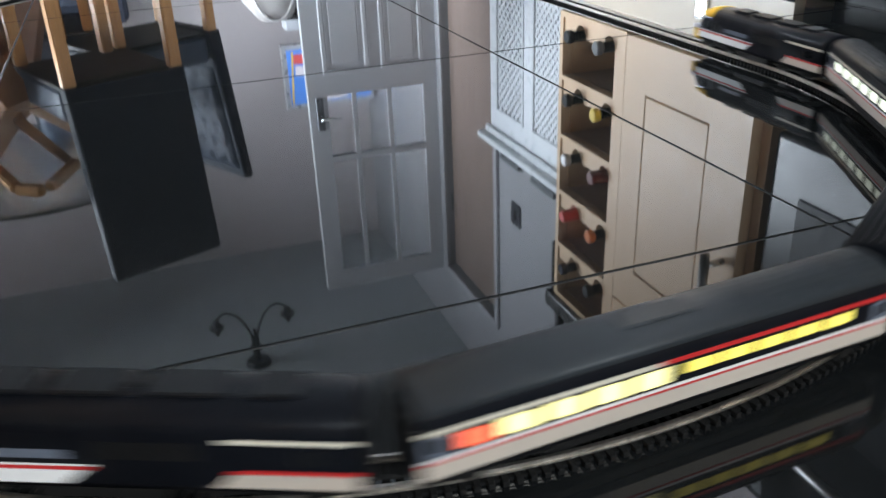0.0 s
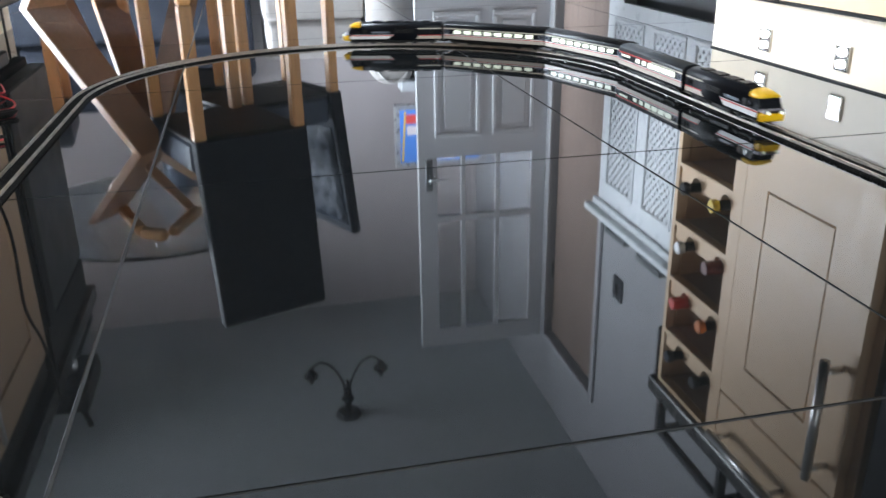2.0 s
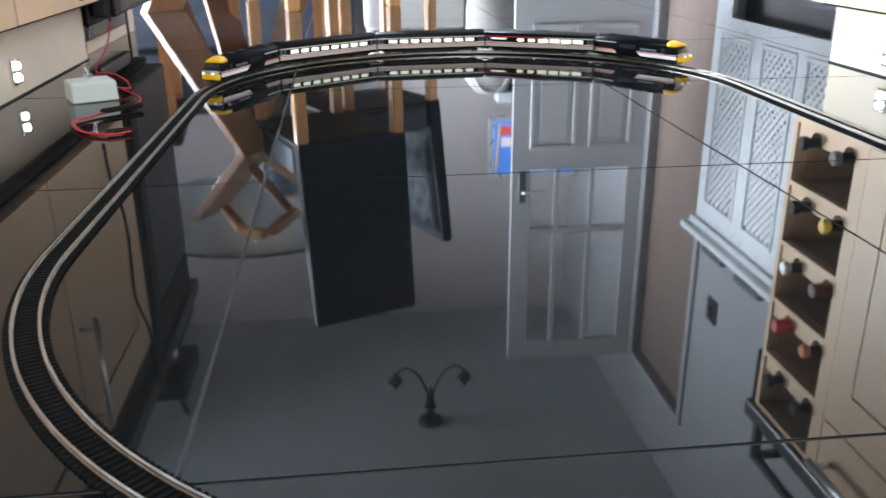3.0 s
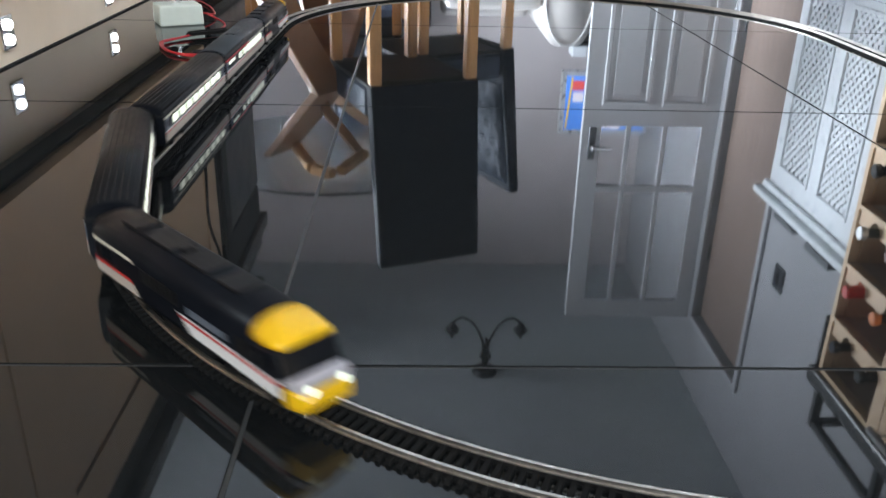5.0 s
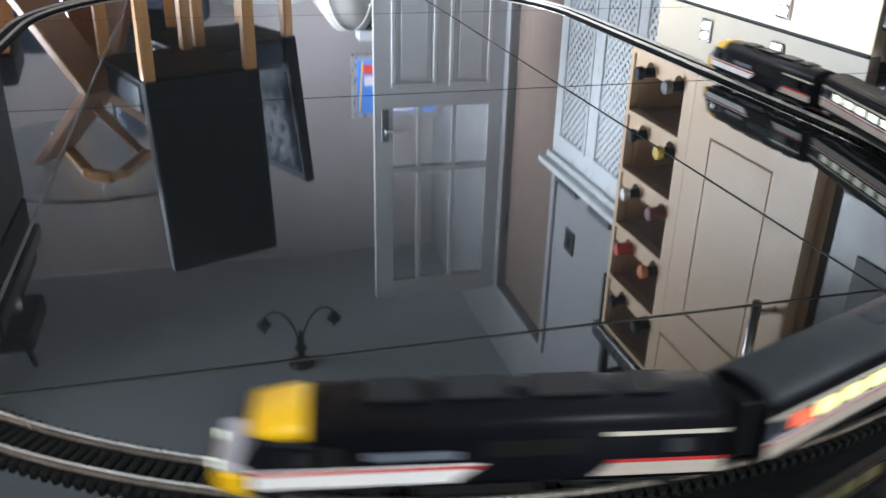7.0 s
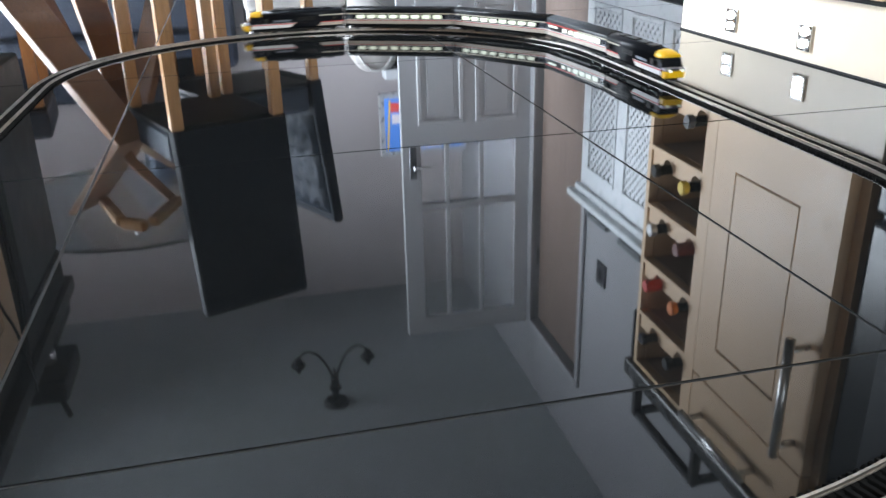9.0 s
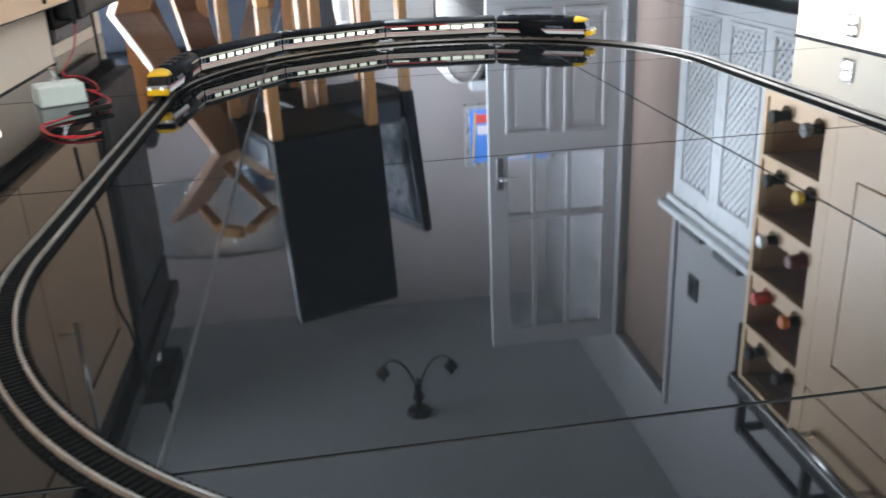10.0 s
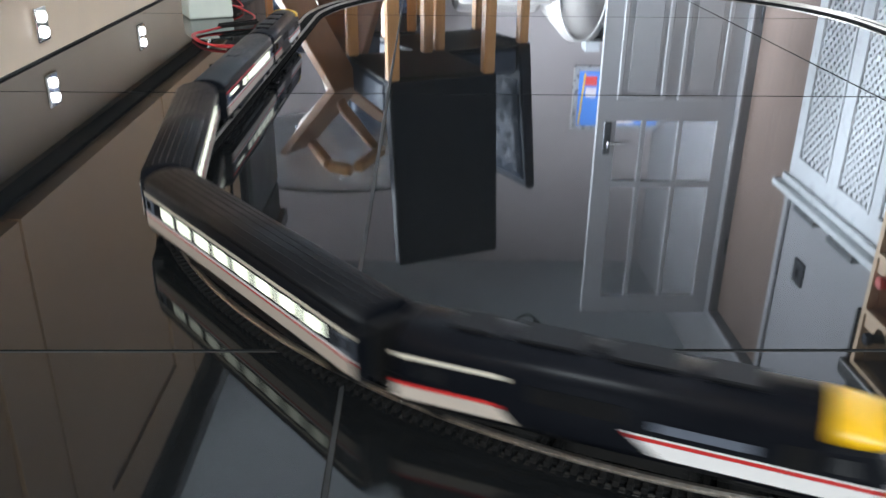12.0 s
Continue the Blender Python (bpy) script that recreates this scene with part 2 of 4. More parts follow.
def plate_with_holes(w, h, holes, thick, into=None):
    """An upright plate in x (0..w) and z (0..h), thickness in y from 0 to thick, with rectangular holes through it."""
    xs = sorted({0.0, w, *[v for a in holes for v in (a[0], a[2])]})
    zs = sorted({0.0, h, *[v for a in holes for v in (a[1], a[3])]})
    b = bmesh.new()
    inside = lambda x, z: any(a[0] < x < a[2] and a[1] < z < a[3] for a in holes)
    cells = {(i, j) for i in range(len(xs) - 1) for j in range(len(zs) - 1) if not inside((xs[i] + xs[i + 1]) / 2, (zs[j] + zs[j + 1]) / 2)}
    cache = {}

    def v(i, j, k):
        key = (i, j, k)
        if key not in cache:
            cache[key] = b.verts.new((xs[i], thick * k, zs[j]))
        return cache[key]
    for i, j in cells:
        b.faces.new((v(i, j, 0), v(i + 1, j, 0), v(i + 1, j + 1, 0), v(i, j + 1, 0)))
        b.faces.new((v(i, j, 1), v(i, j + 1, 1), v(i + 1, j + 1, 1), v(i + 1, j, 1)))
        for di, dj, e in ((-1, 0, ((0, 0), (0, 1))), (1, 0, ((1, 1), (1, 0))), (0, -1, ((1, 0), (0, 0))), (0, 1, ((0, 1), (1, 1)))):
            if (i + di, j + dj) not in cells:
                (a1, a2), (c1, c2) = e
                b.faces.new((v(i + a1, j + a2, 0), v(i + c1, j + c2, 0), v(i + c1, j + c2, 1), v(i + a1, j + a2, 1)))
    bmesh.ops.recalc_face_normals(b, faces=b.faces[:])
    return merge(into, b) if into is not None else b


# ---------------------------------------------------------------- the room
XL, XR, YB, YF, HC = -2.4, 1.45, -2.4, 5.6, 2.4     # left wall, right wall, back, far wall, ceiling
KR, KL = 0.800, -0.515                               # faces of the kitchen unit doors
TILE_SIZE, TX, TY = 0.503, 0.352, 0.84

floor = structure(part("floor", box((XL - 0.2, YB - 0.2, -0.08), (2.4, YF + 0.3, -0.0008)), GROUT), "floor of large polished black tiles with thin dark joints", "floor")

wall_far = structure(part("wall_far", box((XL - 0.15, YF, -0.003), (2.4, YF + 0.15, HC + 0.1)), WALL), "taupe painted wall at the end of the dining room", "wall")
wall_back = structure(part("wall_back", plate_with_holes(5.0, HC + 0.1, [(1.7, 1.05, 3.3, 2.05)], 0.15), WALL, m=pose(XL - 0.15, YB - 0.15, -0.003)), "taupe painted unseen kitchen wall with an added window", "wall")
wall_left = structure(part("wall_left", plate_with_holes(YF - YB, HC + 0.1, [(5.4, 0.02, 7.3, 2.1)], 0.15), WALL, m=pose(XL, YB, -0.003, 0, 0, 90)), "taupe painted wall with a patio opening", "wall")
# the right wall runs behind the kitchen units and past the brown door and the far doorway
wall_right = structure(part("wall_right", plate_with_holes(4.115 - 1.6, HC + 0.1, [(3.375 - 1.6, -1, 4.055 - 1.6, 1.985)], 0.14), GREYWALL, m=pose(XR + 0.14, 1.6, -0.003, 0, 0, 90)), "pale grey painted wall with a doorway", "wall")
structure(part("wall_right_end", box((XR, 4.1155, -0.003), (XR + 0.14, YF, HC)), GREYWALL), "pale grey painted wall behind the open door", "wall")
wall_kitchen = structure(part("wall_kitchen", box((1.40, YB, -0.003), (1.55, 1.6, HC + 0.1)), WALL), "taupe painted wall behind the kitchen units", "wall")
wall_divide = structure(part("wall_hall", box((2.25, 1.6, -0.003), (2.4, YF, HC + 0.1)), WALL), "taupe hall wall behind the doorway", "wall")
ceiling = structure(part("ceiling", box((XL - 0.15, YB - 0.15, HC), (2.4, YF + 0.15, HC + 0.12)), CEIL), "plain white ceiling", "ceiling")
wall_side = structure(part("wall_kitchen_left", box((-1.40, YB, -0.003), (-1.25, 2.1, HC)), WALL), "taupe wall behind the kitchen units", "wall")

bm = box((XR - 0.016, 4.15, 0.0), (XR, YF - 0.02, 0.09), 0.004)
box((XR - 0.016, 3.21, 0.0), (XR, 3.325, 0.09), 0.003, into=bm)
structure(part("baseboard_right", bm, WHITE), "white skirting board along the grey wall", "skirting board")
structure(part("baseboard_far", box((XL, YF - 0.016, 0), (XR, YF, 0.1), 0.004), WHITE), "white skirting board along the far wall", "skirting board")

# brown door in the right wall, with its white casing
door_1 = structure(part("door_1", box((XR + 0.03, 3.39, 0.006), (XR + 0.07, 4.04, 1.965), 0.003), BROWN), "closed brown wooden door in a grey frame", "door")
part("door_handle", box((XR + 0.022, 3.43, 0.98), (XR + 0.0298, 3.465, 1.12), 0.003), DKMETAL, door_1)
part("hinge", cyl((XR + 0.024, 4.046, 1.55), (XR + 0.024, 4.046, 1.64), 0.005), DKMETAL, door_1)
part("hinge", cyl((XR + 0.024, 4.046, 0.35), (XR + 0.024, 4.046, 0.44), 0.005), DKMETAL, door_1)
bm = box((XR - 0.018, 3.345, 0.0), (XR + 0.0, 3.380, 2.012), 0.004)
box((XR - 0.018, 4.052, 0.0), (XR + 0.0, 4.103, 2.012), 0.004, into=bm)
box((XR - 0.018, 3.381, 1.98), (XR + 0.0, 4.051, 2.012), 0.004, into=bm)
structure(part("trim_door_casing", bm, CASING), "grey painted casing round the brown door", "door frame")


def glazed_door():
    """White door standing open: two panels below, six panes above, lever handle."""
    W, H = 0.68, 2.005
    cols = ((0.095, 0.225), (0.245, 0.41), (0.43, 0.605))
    rows_ = ((0.925, 1.245), (1.275, 1.905))
    d = structure(part("door_2", plate_with_holes(W, H, [(a, c, b_, e) for a, b_ in cols for c, e in rows_], 0.038), DOORW, m=pose(0.752, 4.105, 0.008)),
                  "white panelled door with glass panes, standing open", "door")
    for x0, x1 in ((0.085, 0.325), (0.385, 0.61)):
        bm = bmesh.new()
        fr = ((x0, 0.20, x1, 0.225), (x0, 0.795, x1, 0.82), (x0, 0.226, x0 + 0.025, 0.794), (x1 - 0.025, 0.226, x1, 0.794))
        for a, b_, c, e in fr:
            box((a, -0.010, b_), (c, 0.0, e), 0.004, into=bm)
        part("panel_moulding", bm, DOORW, d)
        part("panel", box((x0 + 0.05, -0.006, 0.25), (x1 - 0.05, 0.0, 0.77), 0.005), DOORW, d)
    for x0, x1 in cols:
        for z0, z1 in rows_:
            ob = part("pane", box((x0 + 0.001, 0.016, z0 + 0.001), (x1 - 0.001, 0.020, z1 - 0.001)), PANE, d)
            ob.visible_shadow = False
    handle = part("door_handle", box((0.035, -0.006, 0.93), (0.072, -0.0005, 1.10), 0.004), DKMETAL, d, "steel lever handle on a plate")
    bm = cyl((0.053, -0.006, 1.03), (0.053, -0.045, 1.03), 0.008)
    box((0.046, -0.052, 1.021), (0.150, -0.040, 1.039), 0.005, into=bm)
    part("lever", bm, CHROME, handle)
    for z in (0.28, 1.0, 1.68):
        part("hinge", cyl((W + 0.004, -0.004, z), (W + 0.004, -0.004, z + 0.09), 0.006), CHROME, d)


glazed_door()
# patio doors in the left wall, unseen window added in the back wall
def framed_glazing(name, label, w, h, cols, m, depth=0.06):
    win = structure(new(name), label, "window")
    win.matrix_basis = m
    holes = []
    cw = (w - 0.05 * (cols + 1)) / cols
    for i in range(cols):
        holes.append((0.05 + i * (cw + 0.05), 0.06, 0.05 + i * (cw + 0.05) + cw, h - 0.06))
    part("window_frame", plate_with_holes(w, h, holes, depth), WHITE, win)
    for a in holes:
        ob = part("pane", box((a[0] + 0.001, depth * 0.4, a[1] + 0.001), (a[2] - 0.001, depth * 0.4 + 0.006, a[3] - 0.001)), PANE, win)
        ob.visible_shadow = False
    return win


framed_glazing("window_1", "white framed patio doors with tall panes", 1.89, 2.07, 2, pose(XL - 0.04, 3.005, 0.022, 0, 0, 90))
framed_glazing("window_2", "white framed window, added unseen behind the camera", 1.59, 0.99, 2, pose(-0.845, YB - 0.1, 1.052))

# light switch on the grey wall
sw = thing("light_switch", "dark square light switch plate on the grey wall", "light switch")
part("plate", box((XR - 0.010, 3.105, 1.26), (XR, 3.195, 1.365), 0.003), DKMETAL, sw)
part("rocker", box((XR - 0.014, 3.138, 1.29), (XR - 0.0102, 3.162, 1.335), 0.002), BLACKP, sw)


def radiator_cover():
    """White cabinet round a radiator: two lattice doors, an opening at the foot, a moulded top shelf."""
    x0, y0, y1, top = 1.345, 2.22, 3.185, 0.915
    rc = thing("radiator_cover", "white painted radiator cover with lattice panels and a shelf top", "radiator cover")
    W = y1 - y0
    pan = [(0.05, 0.16, 0.26, 0.80), (0.345, 0.16, 0.555, 0.80), (0.66, 0.16, 0.89, 0.80)]
    front = plate_with_holes(W, top, pan + [(0.16, -0.01, W - 0.13, 0.085)], 0.018)
    part("front_frame", front, WHITE, rc, m=pose(x0 + 0.018, y0, 0.0, 0, 0, 90))
    for a in pan:
        bm = bmesh.new()
        wa, ha = a[2] - a[0], a[3] - a[1]
        step = wa / 6.0
        k = -int(ha / step) - 1
        while k * step < wa:
            for sgn in (1, -1):
                s0 = k * step
                lo_, hi_ = max(0.0, -s0), min(ha, wa - s0)
                if hi_ - lo_ > 0.01:
                    ya, yb = s0 + lo_, s0 + hi_
                    if sgn < 0:
                        ya, yb = wa - ya, wa - yb
                    off = 0.004 if sgn > 0 else 0.0047
                    beam((x0 + off, y0 + a[0] + ya, a[1] + lo_), (x0 + off, y0 + a[0] + yb, a[1] + hi_), 0.0125, 0.0042, 0.0, into=bm, up=(1, 0, 0))
            k += 1
        part("lattice", bm, WHITE, rc, "white diagonal lattice panel")
        bm = bmesh.new()
        for lo_, hi_ in (((x0 - 0.006, y0 + a[0] - 0.016, a[1] - 0.016), (x0 - 0.0002, y0 + a[2] + 0.016, a[1])), ((x0 - 0.006, y0 + a[0] - 0.016, a[3]), (x0 - 0.0002, y0 + a[2] + 0.016, a[3] + 0.016)),
                         ((x0 - 0.006, y0 + a[0] - 0.016, a[1] + 0.0002), (x0 - 0.0002, y0 + a[0], a[3] - 0.0002)), ((x0 - 0.006, y0 + a[2], a[1] + 0.0002), (x0 - 0.0002, y0 + a[2] + 0.016, a[3] - 0.0002))):
            box(lo_, hi_, 0.003, into=bm)
        part("panel_moulding", bm, WHITE, rc)
    part("side", box((x0 + 0.0185, y0, 0.0), (XR, y0 + 0.018, top), 0.002), WHITE, rc)
    part("side", box((x0 + 0.0185, y1 - 0.018, 0.0), (XR, y1, top), 0.002), WHITE, rc)
    part("shelf_top", box((x0 - 0.05, y0 - 0.02, top + 0.0005), (XR, y1 + 0.04, top + 0.028), 0.009, 2), WHITE, rc)
    part("shelf_moulding", box((x0 - 0.022, y0 - 0.005, top - 0.03), (x0 - 0.0002, y1 + 0.018, top - 0.0002), 0.01, 2), WHITE, rc)
    # dark colour carries the shade seen through the lattice holes
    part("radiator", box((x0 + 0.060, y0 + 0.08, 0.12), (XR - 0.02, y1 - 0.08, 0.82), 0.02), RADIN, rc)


radiator_cover()
for ya, yb, h_ in ((2.80, 2.98, 0.020), (2.50, 2.69, 0.024)):
    fb = thing("flat_case", "flat dark grey case lying on the radiator shelf", "case", "cases on the radiator shelf")
    part("case", box((1.290, ya, 0.9435), (1.40, yb, 0.9435 + h_), 0.004, 2), FLATGREY, fb)


# ---------------------------------------------------------------- kitchen, right run
def shaker_door(parent, x, y0, y1, z0, z1, out=-1, name="door"):
    """A framed door leaf lying in a plane of constant x, with a recessed panel."""
    d = part(name, plate_with_holes(y1 - y0, z1 - z0, [(0.097, 0.092, y1 - y0 - 0.068, z1 - z0 - 0.080)], 0.019), CREAM, parent,
             m=pose(x + 0.019 if out < 0 else x, y0, z0, 0, 0, 90))
    part("panel", box((0.1008, 0.004, 0.0958), (y1 - y0 - 0.0700, 0.0182, z1 - z0 - 0.0838), 0.0008), CREAM, d)
    return d


def bar_handle(parent, p0, p1, out, r=0.0078, name="handle"):
    p0, p1, o = Vector(p0), Vector(p1), Vector((out, 0, 0))
    d = (p1 - p0).normalized()
    bm = cyl(p0 + o, p1 + o, r, n=14, bevel=0.0015)
    for q in (p0 + d * 0.02, p1 - d * 0.02):
        cyl(q, q + o, r * 0.75, n=10, into=bm)
    h = part(name, bm, SATIN, parent, "chrome bar handle", smooth=True)
    h.matrix_parent_inverse = parent.matrix_basis.inverted()
    return h


def wine_rack():
    y0, y1, z0, z1 = 1.288, 1.538, 0.106, 0.748
    wr = thing("wine_rack_unit", "cream wine rack unit with five scalloped shelves of bottles", "wine rack")
    n = 5
    ph = (z1 - z0 - 0.012) / n
    hs = [(0.036, 0.012 + i * ph, y1 - y0 - 0.013, 0.012 + (i + 1) * ph - 0.010) for i in range(n)]
    part("front_frame", plate_with_holes(y1 - y0, z1 - z0, hs, 0.02), CREAM, wr, m=pose(KR + 0.02, y0, z0, 0, 0, 90))
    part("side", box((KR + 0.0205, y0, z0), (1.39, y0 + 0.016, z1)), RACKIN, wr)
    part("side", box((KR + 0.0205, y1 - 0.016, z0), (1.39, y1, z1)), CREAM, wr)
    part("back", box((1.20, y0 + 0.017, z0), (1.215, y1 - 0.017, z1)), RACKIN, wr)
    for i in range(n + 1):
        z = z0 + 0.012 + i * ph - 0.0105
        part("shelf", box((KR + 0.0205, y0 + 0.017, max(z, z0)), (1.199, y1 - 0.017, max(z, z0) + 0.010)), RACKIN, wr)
    # black sheet added under the rack in place of the shade there
    part("base_panel", box((KR + 0.0195, y0, 0.0990), (KR + 0.0255, y1, 0.1055), 0.001), BLACKP, wr, "black sheet in place of shade under the unit")
    # scalloped bottle rests: a rail with two round notches
    for i in range(n):
        zb = z0 + 0.0122 + i * ph
        bm = bmesh.new()
        prof = [(0.0, 0.0)]
        w = y1 - y0 - 0.0494
        for k in range(49):
            u = k / 48 * w
            zt = 0.030
            for c in (w * 0.13, w * 0.68):
                d = abs(u - c)
                if d < 0.021:
                    zt = min(zt, 0.030 - 1.15 * math.sqrt(max(0.021 ** 2 - d * d, 0)))
            prof.append((u, max(zt, 0.005)))
        prof.append((w, 0.0))
        f0 = [bm.verts.new((KR + 0.004, y0 + 0.0362 + u, zb + z)) for u, z in prof]
        f1 = [bm.verts.new((KR + 0.018, y0 + 0.0362 + u, zb + z)) for u, z in prof]
        bm.faces.new(f0), bm.faces.new(f1[::-1])
        for a in range(len(prof)):
            c = (a + 1) % len(prof)
            bm.faces.new((f0[a], f1[a], f1[c], f0[c]))
        bmesh.ops.recalc_face_normals(bm, faces=bm.faces[:])
        part("scalloped_rail", bm, CREAM, wr)
    return y0, y1, z0, ph


RY0, RY1, RZ0, RPH = wine_rack()


def wine_bottle(y, z, foil, word):
    b = thing("wine_bottle", "dark wine bottle with a %s capsule lying in the rack" % word, "bottle", "bottles in the wine rack")
    b.matrix_basis = pose(-0.03, y, z)
    r = 0.0235
    prof = [(0.816, 0.0), (0.816, 0.0095), (0.87, 0.0105), (0.895, 0.015), (0.925, 0.021), (0.935, r), (1.13, r), (1.135, 0.0)]
    rings = [[(x, max(rr, 0.0005) * math.cos(a), max(rr, 0.0005) * math.sin(a)) for a in (2 * math.pi * k / 16 for k in range(16))] for x, rr in prof]
    part("glass_body", loft(rings), BOTTLE, b, smooth=True)
    long = 0.055 if "red" in word else 0.014
    part("capsule", cyl((0.803, 0, 0), (0.803 + long, 0, 0), 0.0132, n=14, bevel=0.002), foil, b, "%s foil capsule" % word)


for i, foils in enumerate(((BLACKP, GREYF), (BLACKP, GOLD), (SILVERF, WINEF), (REDF, ORANGEF), (NAVY, BLACKP))):
    for j, f in enumerate(foils):
        word = {BLACKP: "black", SILVERF: "silver", GOLD: "yellow", REDF: "red", WINEF: "dark red", GREYF: "grey", ORANGEF: "orange", NAVY: "dark blue"}[f]
        w = RY1 - RY0 - 0.0494
        wine_bottle(RY0 + 0.0362 + w * (0.68 if j == 0 else 0.13), RZ0 + 0.012 + i * RPH + 0.0255, f, word)

cab = thing("base_cabinet", "cream base cabinet with a drawer over one door", "cabinet")
part("carcass", box((KR + 0.0205, 0.922, 0.106), (1.39, 1.2865, 0.748), 0.001), CREAM, cab)
# same black sheet: shade below the cabinet built as a part
part("base_panel", box((KR + 0.0195, 0.925, 0.0990), (KR + 0.0255, 1.2865, 0.1055), 0.001), BLACKP, cab, "black sheet in place of shade under the unit")
dr = shaker_door(cab, KR, 0.940, 1.2868, 0.109, 0.628)
bar_handle(dr, (KR, 0.970, 0.388), (KR, 0.970, 0.604), -0.034, 0.008)
drw = part("drawer_front", box((KR, 0.940, 0.632), (KR + 0.019, 1.2868, 0.746), 0.002), CREAM, cab)
bar_handle(drw, (KR, 1.04, 0.705), (KR, 1.26, 0.705), -0.034)

worktop_right = thing("worktop", "dark speckled worktop over the cream units", "worktop")
part("slab", box((KR - 0.012, 0.908, 0.7485), (1.395, 1.562, 0.786), 0.006, 2), WORKTOP, worktop_right)


def plinth_light(x, y, z, out):
    """Small chrome plate with two bright rounded lenses, let into a plinth."""
    pl = thing("plinth_light", "small chrome plinth light with two lit lenses", "light", "plinth lights")
    bm = box((min(x, x + out * 0.004), y - 0.016, z - 0.0195), (max(x, x + out * 0.004), y + 0.016, z + 0.0195), 0.0018, 2)
    part("plate", bm, CHROME, pl)
    for dz in (-0.0088, 0.0088):
        bm = cyl((x + out * 0.0042, y - out * 0.0005, z + dz), (x + out * 0.0082, y - out * 0.0005, z + dz), 0.0068, 0.0054, 18, bevel=0.0010)
        for v in bm.verts:
            v.co.y = y + (v.co.y - y) * 1.35
        part("lens", bm, LED, pl, "glowing white lens", smooth=True)


plinth_r = structure(part("plinth_right", box((KR + 0.026, 0.918, 0.0), (KR + 0.044, 1.495, 0.1055), 0.001), PLINTH), "cream plinth board under the units", "plinth")
structure(part("plinth_return_right", box((KR + 0.0445, 1.477, 0.0), (1.39, 1.495, 0.1055), 0.001), PLINTH), "cream plinth board at the end of the units", "plinth")
for y in (1.116, 1.320):
    plinth_light(KR + 0.026, y, 0.0375, -1)


def range_cooker():
    """Black range cooker down to the floor."""
    x0, y0, y1 = 0.80, 0.0, 0.905
    rc = thing("range_cooker", "black enamel range cooker with chrome rail and knobs", "cooker")
    part("body", box((x0 + 0.03, y0, 0.03), (1.39, y1, 0.80), 0.006, 2), BLACKM, rc)
    part("toe_kick", box((x0 + 0.07, y0 + 0.01, 0.0), (1.36, y1 - 0.01, 0.0295)), BLACKP, rc)
    for a, b_ in ((y0 + 0.012, 0.42), (0.432, y1 - 0.012)):
        d = part("oven_door", box((x0 + 0.004, a, 0.17), (x0 + 0.0295, b_, 0.64), 0.008, 2), BLACKM, rc)
        part("oven_glass", box((x0 + 0.001, a + 0.06, 0.25), (x0 + 0.0038, b_ - 0.06, 0.55), 0.001), OVENG, d)
        bar_handle(d, (x0 + 0.004, a + 0.03, 0.61), (x0 + 0.004, b_ - 0.03, 0.61), -0.04, 0.008)
    part("drawer", box((x0 + 0.006, y0 + 0.012, 0.04), (x0 + 0.0295, y1 - 0.012, 0.16), 0.006, 2), BLACKM, rc)
    part("control_panel", box((x0 + 0.004, y0 + 0.012, 0.65), (x0 + 0.0295, y1 - 0.012, 0.775), 0.006, 2), BLACKM, rc)
    for i in range(7):
        y = y0 + 0.08 + i * 0.12
        part("knob", cyl((x0 + 0.0035, y, 0.715), (x0 - 0.026, y, 0.715), 0.019, 0.016, 18, bevel=0.002), CHROME, rc, "chrome control knob")


range_cooker()
unit_far = thing("kitchen_unit", "cream kitchen unit beside the range cooker", "cabinet")
part("carcass", box((KR + 0.02, -1.6, 0.0), (1.39, -0.03, 0.772), 0.002), CREAM, unit_far)
for i in range(3):
    dd = shaker_door(unit_far, KR, -1.595 + i * 0.52, -1.595 + i * 0.52 + 0.515, 0.115, 0.77)

# black metal stand on the worktop and a towel bar on the end of the unit
st = thing("metal_stand", "black metal frame stand on the worktop", "stand")
Z0 = 0.7865
for y in (1.275, 1.545):
    for x in (0.82, 1.00):
        part("leg", box((x - 0.009, y - 0.009, Z0), (x + 0.009, y + 0.009, Z0 + 0.115), 0.002), IRON, st)
    part("top_bar", box((0.8295, y - 0.008, Z0 + 0.097), (0.9905, y + 0.008, Z0 + 0.114), 0.002), IRON, st)
for x in (0.82, 1.00):
    part("rail", box((x - 0.008, 1.2845, Z0 + 0.097), (x + 0.008, 1.5355, Z0 + 0.114), 0.002), IRON, st)
tb_ = thing("towel_bar", "black metal bar on the end of the cream unit", "towel bar")
part("bar", box((0.815, 1.572, 0.640), (0.829, 1.586, 0.80), 0.003), IRON, tb_)
for z in (0.665, 0.72):
    part("bracket", box((0.817, 1.5385, z), (0.827, 1.5715, z + 0.010), 0.001), IRON, tb_)

